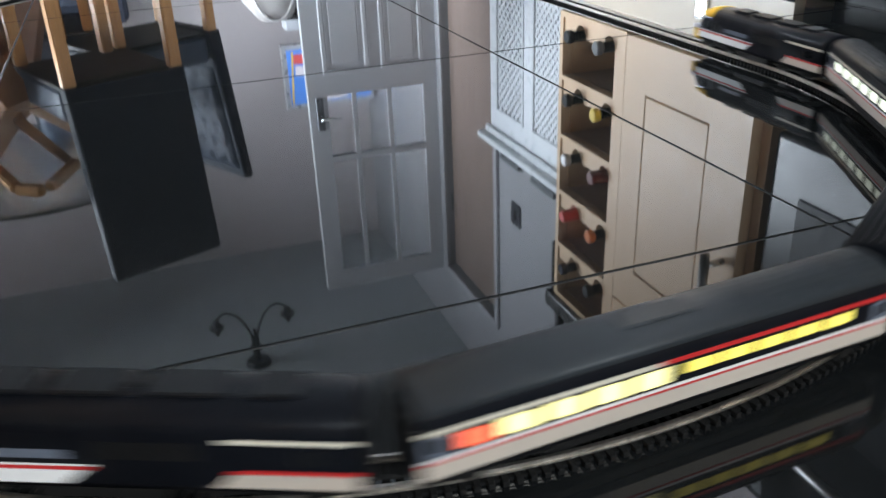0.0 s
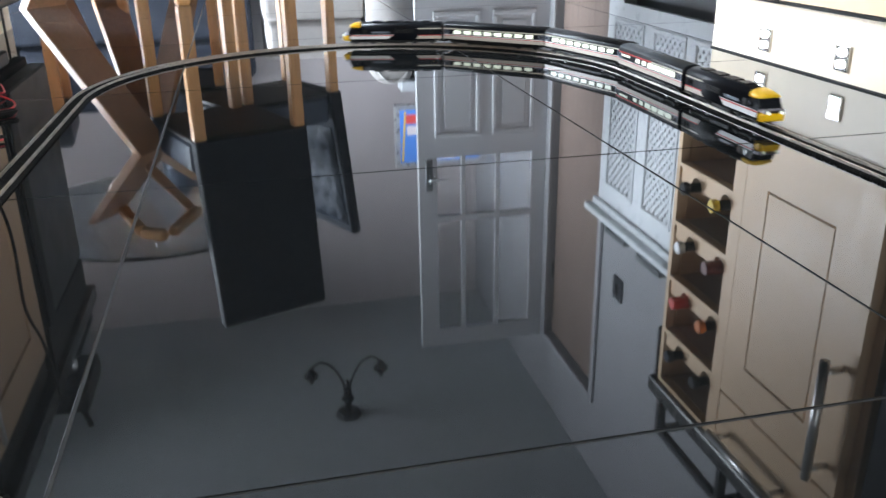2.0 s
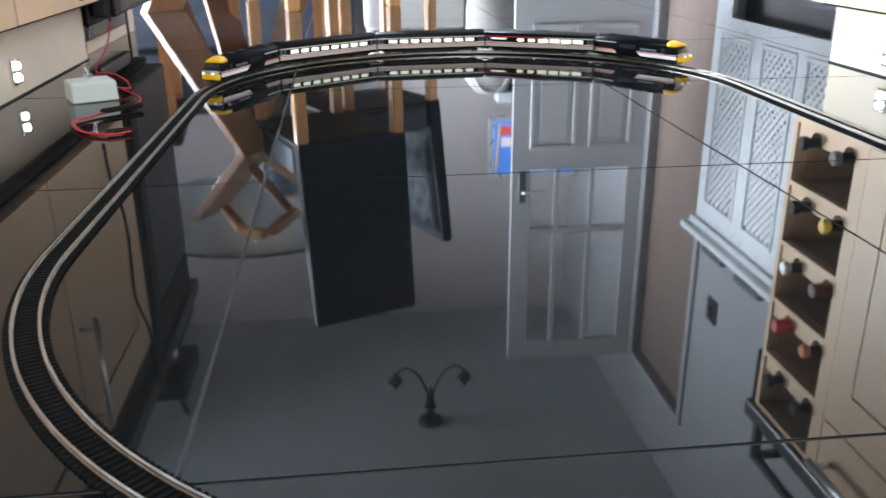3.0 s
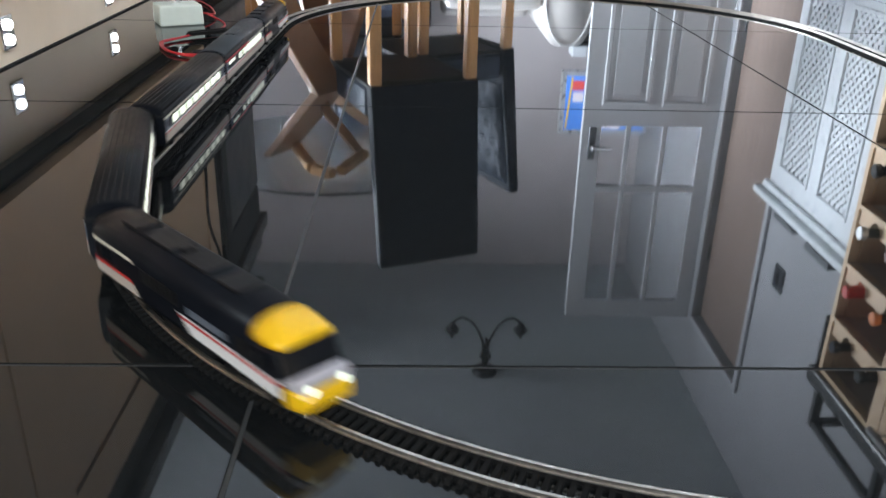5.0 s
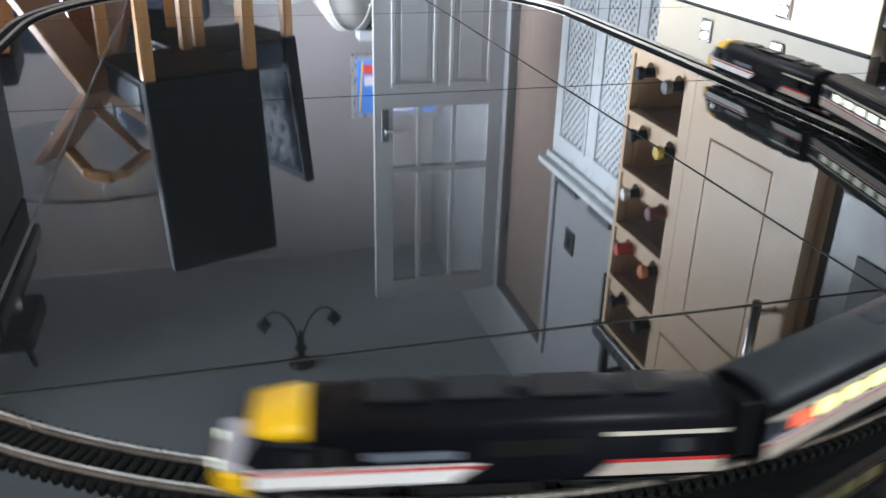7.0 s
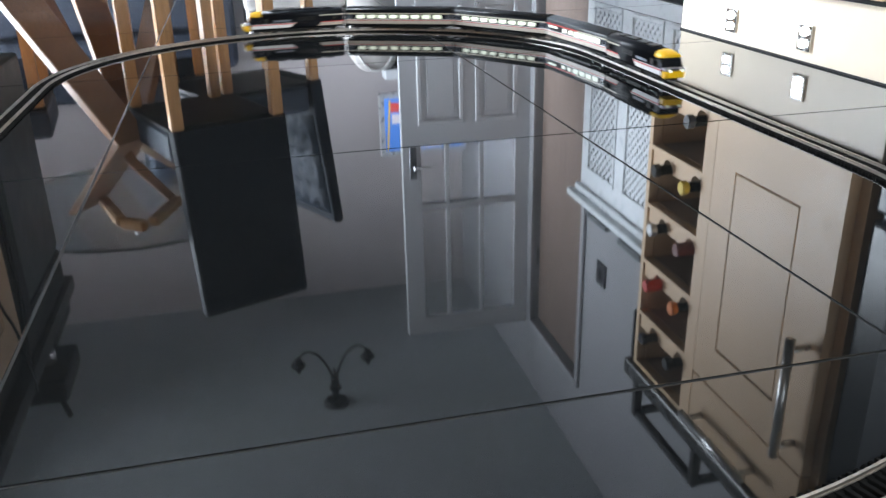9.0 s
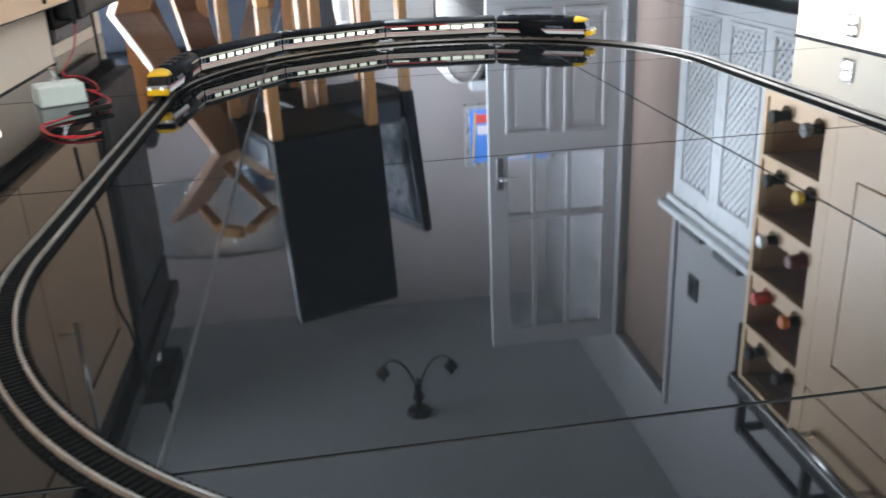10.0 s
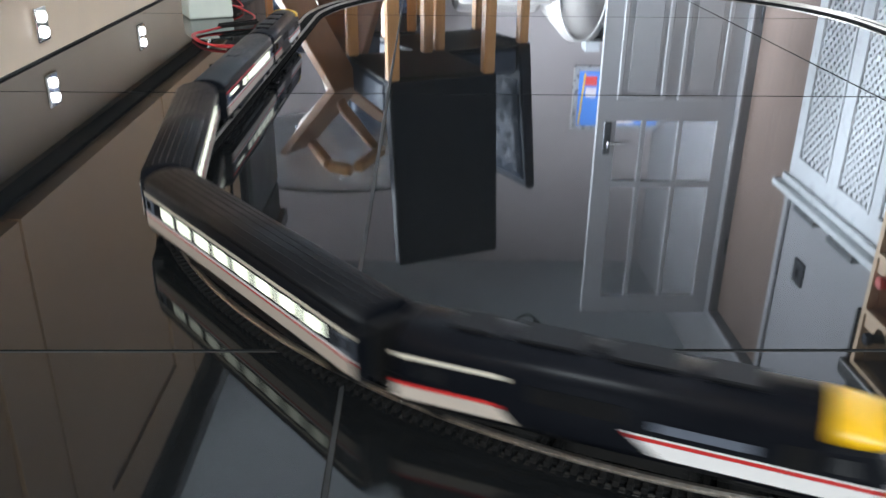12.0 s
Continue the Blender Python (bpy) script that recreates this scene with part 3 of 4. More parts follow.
# ---------------------------------------------------------------- kitchen, left run
PLX = -0.562
plinth_l = structure(part("plinth_left", box((PLX - 0.018, -1.6, 0.0), (PLX, 1.745, 0.1015), 0.001), PLINTH), "cream plinth board under the left units", "plinth")
structure(part("plinth_left_end", box((PLX - 0.036, 1.7455, 0.0), (PLX - 0.0185, 2.24, 0.1015), 0.001), PLINTH), "cream plinth board set a little back", "plinth")
for y in (0.305, 0.656, 1.007, 1.358):
    plinth_light(PLX, y, 0.0385, 1)
ys = (-1.6, -1.22, -0.72, -0.22, 0.278, 0.777, 1.276, 1.75)
WTL = 0.715                                          # top of the left worktop
for i in range(7):
    lu = thing("base_cabinet", "cream base cabinet with a framed door under the worktop", "cabinet", "units of the left run")
    part("carcass", box((-1.24, ys[i] + 0.001, 0.113), (KL - 0.0205, ys[i + 1] - 0.001, 0.675), 0.001), CREAM, lu)
    dw_ = ys[i + 1] - ys[i]
    d = part("door", plate_with_holes(dw_ - 0.006, 0.496, [(0.092, 0.086, dw_ - 0.098, 0.42)], 0.019), CREAM, lu, m=pose(KL - 0.0005, ys[i] + 0.003, 0.114, 0, 0, 90))
    part("panel", box((0.0945, 0.004, 0.0885), (dw_ - 0.1005, 0.016, 0.4175)), CREAM, d)
    # shade under the unit, added as a thin black sheet behind the door
    part("base_panel", box((PLX + 0.0005, ys[i] + 0.002, 0.1060), (KL - 0.020, ys[i + 1] - 0.002, 0.1126), 0.001), BLACKP, lu, "black sheet in place of shade under the unit")
    if i == 6:
        bar_handle(d, (KL - 0.0005, ys[i] + 0.026, 0.352), (KL - 0.0005, ys[i] + 0.026, 0.555), 0.028, 0.0042)
    part("grip_rail", box((KL - 0.0203, ys[i] + 0.002, 0.614), (KL - 0.012, ys[i + 1] - 0.002, 0.674), 0.001), BLACKP, lu, "dark recessed strip below the worktop")
structure(part("trim_plinth_left", box((PLX + 0.0002, -1.6, 0.0), (PLX + 0.0032, 1.745, 0.0024), 0.0006), BLACKP), "black seal along the foot of the plinth", "plinth seal")
structure(part("trim_plinth_right", box((KR + 0.0230, 0.918, 0.0), (KR + 0.0258, 1.495, 0.0030), 0.0006), BLACKP), "black seal along the foot of the plinth", "plinth seal")
wl = thing("worktop", "dark speckled worktop over the long run of cream units", "worktop")
part("slab", box((-1.245, -1.6, 0.6755), (KL + 0.014, 2.25, WTL), 0.006, 2), WORKTOP, wl)

dw = thing("slim_appliance", "dark steel under-counter appliance with a black door edge", "appliance")
part("body", box((-1.20, 1.765, 0.060), (KL - 0.04, 2.21, 0.674), 0.004), BLACKP, dw)
part("door", box((KL - 0.0395, 1.772, 0.075), (KL + 0.002, 2.205, 0.576), 0.012, 3), APPL, dw, "dark steel door")
part("control_panel", box((KL - 0.0395, 1.772, 0.58), (KL + 0.002, 2.205, 0.672), 0.008, 2), BLACKP, dw)
part("edge_trim", box((KL + 0.0025, 1.772, 0.077), (KL + 0.010, 1.825, 0.57), 0.003), BLACKP, dw)
for x in (-1.15, KL - 0.08):
    for y in (1.80, 2.17):
        part("foot", cyl((x, y, 0.0), (x, y, 0.0605), 0.018), BLACKP, dw)
part("kick_panel", box((-0.5795, 1.785, 0.030), (-0.566, 2.10, 0.0595), 0.003), DKMETAL, dw, "brushed steel kick panel")
part("kick_end", box((-0.5795, 1.748, 0.030), (-0.566, 1.784, 0.0995), 0.003), BLACKP, dw)
pc = thing("power_cable", "thin black power cable hanging down in front of the units", "cable")
part("flex", tube([(-0.60, 1.72, WTL + 0.003), (-0.515, 1.705, WTL + 0.004), (-0.497, 1.70, WTL - 0.02), (-0.498, 1.66, 0.55), (-0.499, 1.615, 0.48), (-0.500, 1.598, 0.43), (-0.500, 1.612, 0.33), (-0.502, 1.604, 0.26), (-0.506, 1.575, 0.20), (-0.506, 1.56, 0.125)], 0.0032), BLACKP, pc, smooth=True)

cm = thing("coffee_machine", "black coffee machine on the worktop", "coffee machine")
bm = box((-0.80, 1.96, 0.7155), (-0.505, 2.17, 0.7460), 0.008, 2)
box((-0.80, 1.96, 0.7465), (-0.67, 2.17, 0.8390), 0.01, 2, into=bm)
box((-0.80, 1.96, 0.8395), (-0.505, 2.17, 0.9000), 0.014, 2, into=bm)
part("body", bm, BLACKP, cm)
part("spout", cyl((-0.56, 2.07, 0.8050), (-0.56, 2.07, 0.8390), 0.02), CHROME, cm)
part("lever", beam((-0.53, 1.99, 0.9005), (-0.515, 1.985, 0.955), 0.016, 0.010, 0.003), BLACKP, cm)
part("water_tank", box((-0.88, 1.99, 0.7155), (-0.8005, 2.14, 0.8790), 0.01, 2), TGLASS, cm)

# ---------------------------------------------------------------- dining room
def dining_chair(tufted=False):
    """Tall upholstered chair on four square oak legs. Seat toward +y, back panel at y = 0."""
    c = thing("dining_chair", "tall charcoal leather dining chair on square oak legs", "chair", "chairs round the table")
    w, d, hs, ht = 0.378, 0.48, 0.41, 1.012
    for x in (-w / 2 + 0.022, w / 2 - 0.022):
        part("leg", beam((x, 0.03, 0), (x, 0.03, hs - 0.0005), 0.038, 0.038, 0.004), OAK, c)
        part("leg", beam((x, d - 0.03, 0), (x, d - 0.03, hs - 0.0005), 0.038, 0.038, 0.004), OAK, c)
    part("seat_base", box((-w / 2 + 0.004, 0.0625, hs), (w / 2 - 0.004, d - 0.004, hs + 0.014), 0.003), BLACKP, c, "black underside of the seat")
    # lighter leather than the back: the seat's window-lit side put into its colour
    part("seat", box((-w / 2, 0.0605, hs + 0.0142), (w / 2, d, hs + 0.115), 0.022, 3), TUFT, c, "leather seat, window light put into its blue-grey tone")
    secs = []
    for k in range(9):
        u = k / 8
        z = hs + (ht - hs) * u
        lean = -0.07 * u
        t = 0.058 - 0.012 * u
        x = w / 2 - 0.006 * u
        r = 0.010
        ring = []
        for sx, sy in ((1, 1), (-1, 1), (-1, -1), (1, -1)):
            cx, cy = sx * (x - r), 0.03 + sy * (t / 2 - r) + lean
            a0 = {(1, 1): 0, (-1, 1): 90, (-1, -1): 180, (1, -1): 270}[(sx, sy)]
            for a in (0, 30, 60, 90):
                ring.append((cx + r * math.cos(radians(a0 + a)), cy + r * math.sin(radians(a0 + a)), z))
        secs.append(ring)
    top = [(p[0] * 0.985, (p[1] - (0.03 - 0.07)) * 0.6 + (0.03 - 0.07), ht + 0.008) for p in secs[-1]]
    secs.append(top)
    part("backrest", loft(secs), LEATHER, c, smooth=False)
    if tufted:
        bm = bmesh.new()
        n, mz = 24, 36
        grid = []
        for j in range(mz + 1):
            row = []
            for i in range(n + 1):
                u, v = i / n, j / mz
                z = hs + 0.14 + (ht - hs - 0.17) * v
                q = (z - hs) / (ht - hs)
                dimp = 0.0
                for a in range(4):
                    for b_ in range(6):
                        cu = (a + (0.5 if b_ % 2 else 0.0) + 0.25) / 4
                        cv = (b_ + 0.5) / 6
                        r2 = ((u - cu) * 0.36) ** 2 + ((v - cv) * 0.45) ** 2
                        dimp += math.exp(-r2 / 0.00022)
                y = 0.030 - 0.07 * q + (0.058 - 0.012 * q) / 2 + 0.016 * (1 - 0.8 * min(dimp, 1)) * min(1, 12 * min(u, 1 - u, v, 1 - v) + 0.05)
                row.append(bm.verts.new(((u - 0.5) * 0.335, y, z)))
            grid.append(row)
        for j in range(mz):
            for i in range(n):
                bm.faces.new((grid[j][i], grid[j][i + 1], grid[j + 1][i + 1], grid[j + 1][i]))
        bmesh.ops.solidify(bm, geom=bm.faces[:], thickness=-0.004)
        bmesh.ops.recalc_face_normals(bm, faces=bm.faces[:])
        part("tufted_pad", bm, TUFT, c, "blue-grey button-tufted back pad", smooth=True)
    return c


TCX, TCY = -0.412, 3.205
ch = dining_chair(True)
ch.matrix_basis = pose(-0.048, 2.71, 0, 0, 0, 21.8)
copy_thing(ch, pose(0.215, 3.50, 0, 0, 0, 118))
copy_thing(ch, pose(-0.30, 4.05, 0, 0, 0, 176))
copy_thing(ch, pose(-1.17, 3.30, 0, 0, 0, -84))

tb = thing("dining_table", "round glass dining table on crossed bent wooden legs", "table")
part("glass_top", cyl((TCX, TCY, 0.7825), (TCX, TCY, 0.7945), 0.52, n=96, bevel=0.003), TABLEGLASS, tb)


def bent_plank(foot, bend, head, width, thick=0.034):
    """A bent plywood leg: one edge runs foot, bend, head; the plank is as wide as the given vector."""
    width = Vector(width)
    line = [Vector(foot), Vector(foot).lerp(Vector(bend), 0.86), Vector(bend), Vector(bend).lerp(Vector(head), 0.2), Vector(head)]
    secs = []
    for i, p in enumerate(line):
        d = (line[min(i + 1, 4)] - line[max(i - 1, 0)]).normalized()
        nrm = d.cross(width).normalized()
        if i in (0, 4):
            nrm.z = 0.0
            nrm.normalize()
        secs.append([p + nrm * thick * a + width * b_ for a, b_ in ((-0.5, 0.03), (-0.4, 0.0), (0.4, 0.0), (0.5, 0.03), (0.5, 0.97), (0.4, 1.0), (-0.4, 1.0), (-0.5, 0.97))])
    return loft(secs)


# bent plywood legs that meet at half height, with rails and pads below the glass
for foot, bend, head, wid in (((-0.655, 2.70, 0), (-0.436, 2.915, 0.50), (-0.64, 3.035, 0.768), (0.085, 0.12, 0)),
                              ((-0.610, 3.13, 0), (-0.402, 2.985, 0.575), (-0.275, 3.045, 0.768), (-0.05, 0.13, 0)),
                              ((-0.200, 3.56, 0), (-0.375, 3.22, 0.56), (-0.210, 3.42, 0.768), (-0.09, 0.08, 0)),
                              ((-0.620, 3.62, 0), (-0.450, 3.24, 0.56), (-0.630, 3.43, 0.768), (0.10, 0.07, 0))):
    part("leg", bent_plank(foot, bend, head, wid), WALNUT, tb)
    part("pad", cyl((head[0], head[1], 0.7684), (head[0], head[1], 0.7822), 0.018, n=18), CHROME, tb, "chrome glass pad")
# rails take the paler oak: window light on them put into the colour
for a, b_ in (((-0.556, 3.165, 0.752), (-0.450, 2.862, 0.752)), ((-0.272, 3.035, 0.752), (-0.345, 2.826, 0.752)), ((-0.445, 2.845, 0.752), (-0.366, 2.800, 0.752))):
    part("rail", beam(a, b_, 0.036, 0.032, 0.005), OAK, tb, "short wooden rail below the glass")
part("pad", cyl((-0.384, 2.800, 0.7682), (-0.384, 2.800, 0.7822), 0.020, n=18), CHROME, tb, "chrome glass pad")

sf = thing("low_sofa", "greige fabric low sofa with a rounded arm", "sofa")
part("base", box((0.05, 4.55, 0.03), (0.57, 5.30, 0.28), 0.03, 3), SOFA, sf)
for a, b_ in ((0.06, 0.565),):
    part("cushion", box((a, 4.53, 0.2805), (b_, 5.05, 0.44), 0.045, 4), SOFA, sf)
part("backrest", box((0.05, 5.06, 0.2805), (0.57, 5.30, 0.56), 0.06, 4), SOFA, sf)
secs = []
for y in (4.50, 4.53, 5.28, 5.31):
    k = 0.93 if y in (4.50, 5.31) else 1.0
    secs.append([(0.705 + k * 0.132 * math.copysign(abs(math.cos(a)) ** 0.6, math.cos(a)), y, 0.325 + k * 0.298 * math.copysign(abs(math.sin(a)) ** 0.55, math.sin(a))) for a in (2 * math.pi * i / 28 for i in range(28))])
arm = part("arm", loft(secs), SOFA, sf, smooth=True)
part("piping", tube([(0.705 + 0.128 * math.cos(a), 4.497, 0.325 + 0.288 * math.sin(a)) for a in (math.pi * i / 10 for i in range(11))], 0.006), PIPING, arm, "pale piping")
for x in (0.11, 0.50, 0.70):
    for y in (4.62, 5.22):
        part("foot", cyl((x, y, 0), (x, y, 0.0305), 0.02), BLACKP, sf)

nv = thing("sofa", "dark navy fabric sofa along the far wall", "sofa")
part("base", box((-1.75, 4.86, 0.06), (-0.135, 5.32, 0.40), 0.05, 3), NAVY, nv)
for a in (-1.74, -1.205, -0.67):
    part("cushion", box((a, 4.84, 0.4005), (a + 0.525, 5.30, 0.50), 0.04, 3), NAVY, nv)
part("backrest", box((-1.75, 5.325, 0.06), (-0.135, 5.55, 0.86), 0.06, 3), NAVY, nv)
part("arm", box((-1.92, 4.86, 0.06), (-1.755, 5.55, 0.62), 0.06, 3), NAVY, nv)
part("arm", box((-0.13, 4.86, 0.06), (-0.005, 5.55, 0.62), 0.055, 3), NAVY, nv)
for x in (-1.85, -0.07):
    for y in (4.92, 5.5):
        part("foot", cyl((x, y, 0), (x, y, 0.0605), 0.022), OAK, nv)

# television on a low stand, behind the open door
ts = thing("television_stand", "dark television stand with white boxes on its shelf", "cabinet")
part("top", box((0.74, 5.12, 0.70), (1.42, 5.50, 0.73), 0.004), BLACKP, ts)
part("shelf", box((0.766, 5.14, 0.28), (1.394, 5.50, 0.30), 0.003), BLACKP, ts)
for x in (0.74, 1.395):
    part("side", box((x, 5.13, 0.0), (x + 0.025, 5.50, 0.6995), 0.003), BLACKP, ts)
bx = thing("media_box", "small white media box on the television stand", "box")
part("case", box((0.86, 5.16, 0.7305), (0.95, 5.30, 0.80), 0.006, 2), WHITE, bx)
tv = thing("television", "flat television showing a bright blue and red picture", "television")
part("bezel", box((0.838, 5.34, 0.92), (1.42, 5.375, 1.335), 0.006, 2), SILVERF, tv)
scr = part("screen", box((0.872, 5.335, 0.955), (1.395, 5.3395, 1.305)), SCRBLUE, tv, "glowing blue screen")
part("picture_shape", beam((0.908, 5.3335, 0.965), (0.884, 5.3335, 1.295), 0.012, 0.001, 0, up=(0, 1, 0)), SCRYEL, scr, "yellow streak")
part("picture_shape", box((0.912, 5.3330, 0.985), (0.985, 5.3342, 1.045)), SCRRED, scr, "red block")
part("picture_shape", box((0.918, 5.3330, 1.060), (0.985, 5.3342, 1.120)), SCRWHT, scr, "white block")
part("picture_shape", box((1.03, 5.3330, 1.20), (1.24, 5.3342, 1.295)), SCRWHT, scr, "white block")
part("neck", box((1.09, 5.35, 0.7405), (1.17, 5.37, 0.9195), 0.004), BLACKP, tv)
part("foot", box((0.98, 5.26, 0.7305), (1.28, 5.46, 0.74), 0.004), BLACKP, tv)

# ceiling light of two drooping arms
cl = thing("ceiling_light", "black iron ceiling light with two drooping arms and lantern heads", "ceiling light")
LX, LY = 0.322, 4.135
part("ceiling_rose", cyl((LX, LY, HC - 0.03), (LX, LY, HC), 0.058, 0.074, 24, bevel=0.004), IRON, cl)
bm = cyl((LX, LY, HC - 0.17), (LX, LY, HC - 0.0305), 0.022, 0.016, 14)
cyl((LX, LY, HC - 0.125), (LX, LY, HC - 0.09), 0.034, 0.034, 14, into=bm, bevel=0.01)
part("stem", bm, IRON, cl)
for s in (-1, 1):
    a = part("arm", tube([(LX, LY, HC - 0.12), (LX + s * 0.025, LY, HC - 0.22), (LX + s * 0.075, LY, HC - 0.315), (LX + s * 0.135, LY, HC - 0.352), (LX + s * 0.180, LY, HC - 0.330), (LX + s * 0.192, LY, HC - 0.300)], 0.0065), IRON, cl)
    bm = cyl((LX + s * 0.192, LY, HC - 0.320), (LX + s * 0.192, LY, HC - 0.282), 0.013, 0.030, 8)
    cyl((LX + s * 0.192, LY, HC - 0.2815), (LX + s * 0.192, LY, HC - 0.268), 0.042, 0.038, 8, into=bm)
    cyl((LX + s * 0.192, LY, HC - 0.2675), (LX + s * 0.192, LY, HC - 0.228), 0.024, 0.008, 8, into=bm)
    part("lantern", bm, IRON, a)
part("finial", tube([(LX, LY, HC - 0.17), (LX + 0.004, LY, HC - 0.20), (LX, LY, HC - 0.225)], 0.008), IRON, cl)

# ---------------------------------------------------------------- the railway
CN, RN, CF, RF = 0.132, 0.428, 0.137, 0.423       # near and far curve: centre line and radius
Y0, Y1 = 0.644, 1.285                              # ends of the straights
LS = Y1 - Y0
LAP = 2 * LS + math.pi * (RN + RF)


def on_track(s, off=0.0):
    """Place and heading (degrees) on the oval, s metres from the far end of the left straight, off metres to the outside."""
    s %= LAP
    if s < LS:
        u = s / LS
        return (CF - RF) * (1 - u) + (CN - RN) * u - off, Y1 - s, -90.0
    s -= LS
    if s < math.pi * RN:
        a = math.pi + s / RN
        return CN + (RN + off) * math.cos(a), Y0 + (RN + off) * math.sin(a), math.degrees(a) + 90
    s -= math.pi * RN
    if s < LS:
        return CN + RN + off, Y0 + s, 90.0
    a = (s - LS) / RF
    return CF + (RF + off) * math.cos(a), Y1 + (RF + off) * math.sin(a), math.degrees(a) + 90


track = thing("railway_track", "oval of model railway track with nickel rails on black sleepers", "railway track")
RT = 0.0056
for off in (-0.0083, 0.0083):
    N = 360
    prof = [(-0.0011, 0.0026), (0.0011, 0.0026), (0.0011, 0.0031), (0.0004, 0.0034), (0.0004, 0.0045), (0.0008, 0.0048), (0.0008, RT), (-0.0008, RT), (-0.0008, 0.0048), (-0.0004, 0.0045), (-0.0004, 0.0034), (-0.0011, 0.0031)]
    bm = bmesh.new()
    rings = []
    for i in range(N):
        s = LAP * i / N
        rings.append([bm.verts.new((*on_track(s, off + o)[:2], z)) for o, z in prof])
    for a, c in zip(rings, rings[1:] + rings[:1]):
        for k in range(len(prof)):
            bm.faces.new((a[k], a[(k + 1) % len(prof)], c[(k + 1) % len(prof)], c[k]))
    bmesh.ops.recalc_face_normals(bm, faces=bm.faces[:])
    part("rail", bm, RAILM, track)
    for i in range(12):
        x, y, hd = on_track(LAP * i / 12 + 0.05, off)
        part("fishplate", box((-0.007, -0.0016, 0.0027), (0.007, 0.0016, 0.0046), 0.0003), RAILM, track, m=pose(x, y, 0, 0, 0, hd))
for off in (-0.0083, 0.0083):
    bm = bmesh.new()
    N = 240
    rings = [[bm.verts.new((*on_track(LAP * i / N, off + o)[:2], z)) for o, z in ((-0.0022, 0.0), (0.0022, 0.0), (0.0022, 0.0014), (-0.0022, 0.0014))] for i in range(N)]
    for a, c in zip(rings, rings[1:] + rings[:1]):
        for k in range(4):
            bm.faces.new((a[k], a[(k + 1) % 4], c[(k + 1) % 4], c[k]))
    bmesh.ops.recalc_face_normals(bm, faces=bm.faces[:])
    part("sleeper_web", bm, SLEEPER, track)


def track_rows(front, back):
    """Rows of a vehicle whose two pivots run on the track at the given distances behind the train's nose."""
    rows = []
    for i in range(121):
        t = i * 0.1
        s = float(np.interp(t, [r[0] for r in RUN], [r[1] for r in RUN]))
        ax, ay, _ = on_track(s - front)
        bx_, by_, _ = on_track(s - back)
        rows.append((t, pose((ax + bx_) / 2, (ay + by_) / 2, RT, 0, 0, math.degrees(math.atan2(ay - by_, ax - bx_)))))
    return rows


RUN = ((0.0, 2.0918), (1.0, 2.6902), (2.0, 3.2783), (2.5, 3.5639), (5.0, 5.0123), (6.0, 5.5913), (7.0, 6.161), (9.0, 7.371), (9.5, 7.6625), (10.5, 8.2361), (11.0, 8.5304), (12.0, 9.1486))   # seconds, metres run by the nose
PITCH, POWER = 0.222, 0.197
HW, ZB, ZE, ZT = 0.0178, 0.0085, 0.0345, 0.0455     # half width, body bottom, eaves, roof top above the rail


def side_strip(parent, name, x0, x1, z0, z1, material, side, proud=0.0004, slant=0.0, label="", back=None):
    """A thin panel laid on a body side; its ends may lean."""
    b = bmesh.new()
    bk = slant if back is None else back
    quad = [(x0, z0), (x1, z0), (x1 + slant, z1), (x0 + bk, z1)]
    y0, y1 = side * (HW + 0.0001), side * (HW + proud)
    v0 = [b.verts.new((x, y0, z)) for x, z in quad]
    v1 = [b.verts.new((x, y1, z)) for x, z in quad]
    b.faces.new(v0), b.faces.new(v1[::-1])
    for k in range(4):
        b.faces.new((v0[k], v0[(k + 1) % 4], v1[(k + 1) % 4], v1[k]))
    bmesh.ops.recalc_face_normals(b, faces=b.faces[:])
    return part(name, b, material, parent, label)


def body_ring(x, w, zb, ze, zt):
    ring = [(x, -w * 0.93, zb), (x, -w, zb + 0.004), (x, -w, ze)]
    for k in range(1, 12):
        a = math.pi * k / 12
        ring.append((x, -w * math.cos(a), ze + (zt - ze) * math.sin(a) ** 0.8))
    ring += [(x, w, ze), (x, w, zb + 0.004), (x, w * 0.93, zb)]
    return ring


def rounded(ob):
    """Smooth shading along a long body, with flat ends and underside."""
    for p in ob.data.polygons:
        p.use_smooth = abs(p.normal.x) < 0.5 and p.normal.z > -0.5
    return ob


def bogie(parent, x, wheelbase=0.034):
    bg = part("bogie", box((x - wheelbase / 2 - 0.009, -0.0135, 0.0038), (x + wheelbase / 2 + 0.009, 0.0135, 0.0078), 0.001), BLACKP, parent)
    for dx in (-wheelbase / 2, wheelbase / 2):
        for s in (-1, 1):
            part("wheel", cyl((x + dx, s * 0.0074, 0.0064), (x + dx, s * 0.0100, 0.0064), 0.0064, n=16), DKMETAL, bg)
            box_ = box((x + dx - 0.004, s * 0.0150 - 0.0012, 0.0035), (x + dx + 0.004, s * 0.0150 + 0.0012, 0.0085), 0.0006)
            part("axle_box", box_, BLACKP, bg)
    return bg


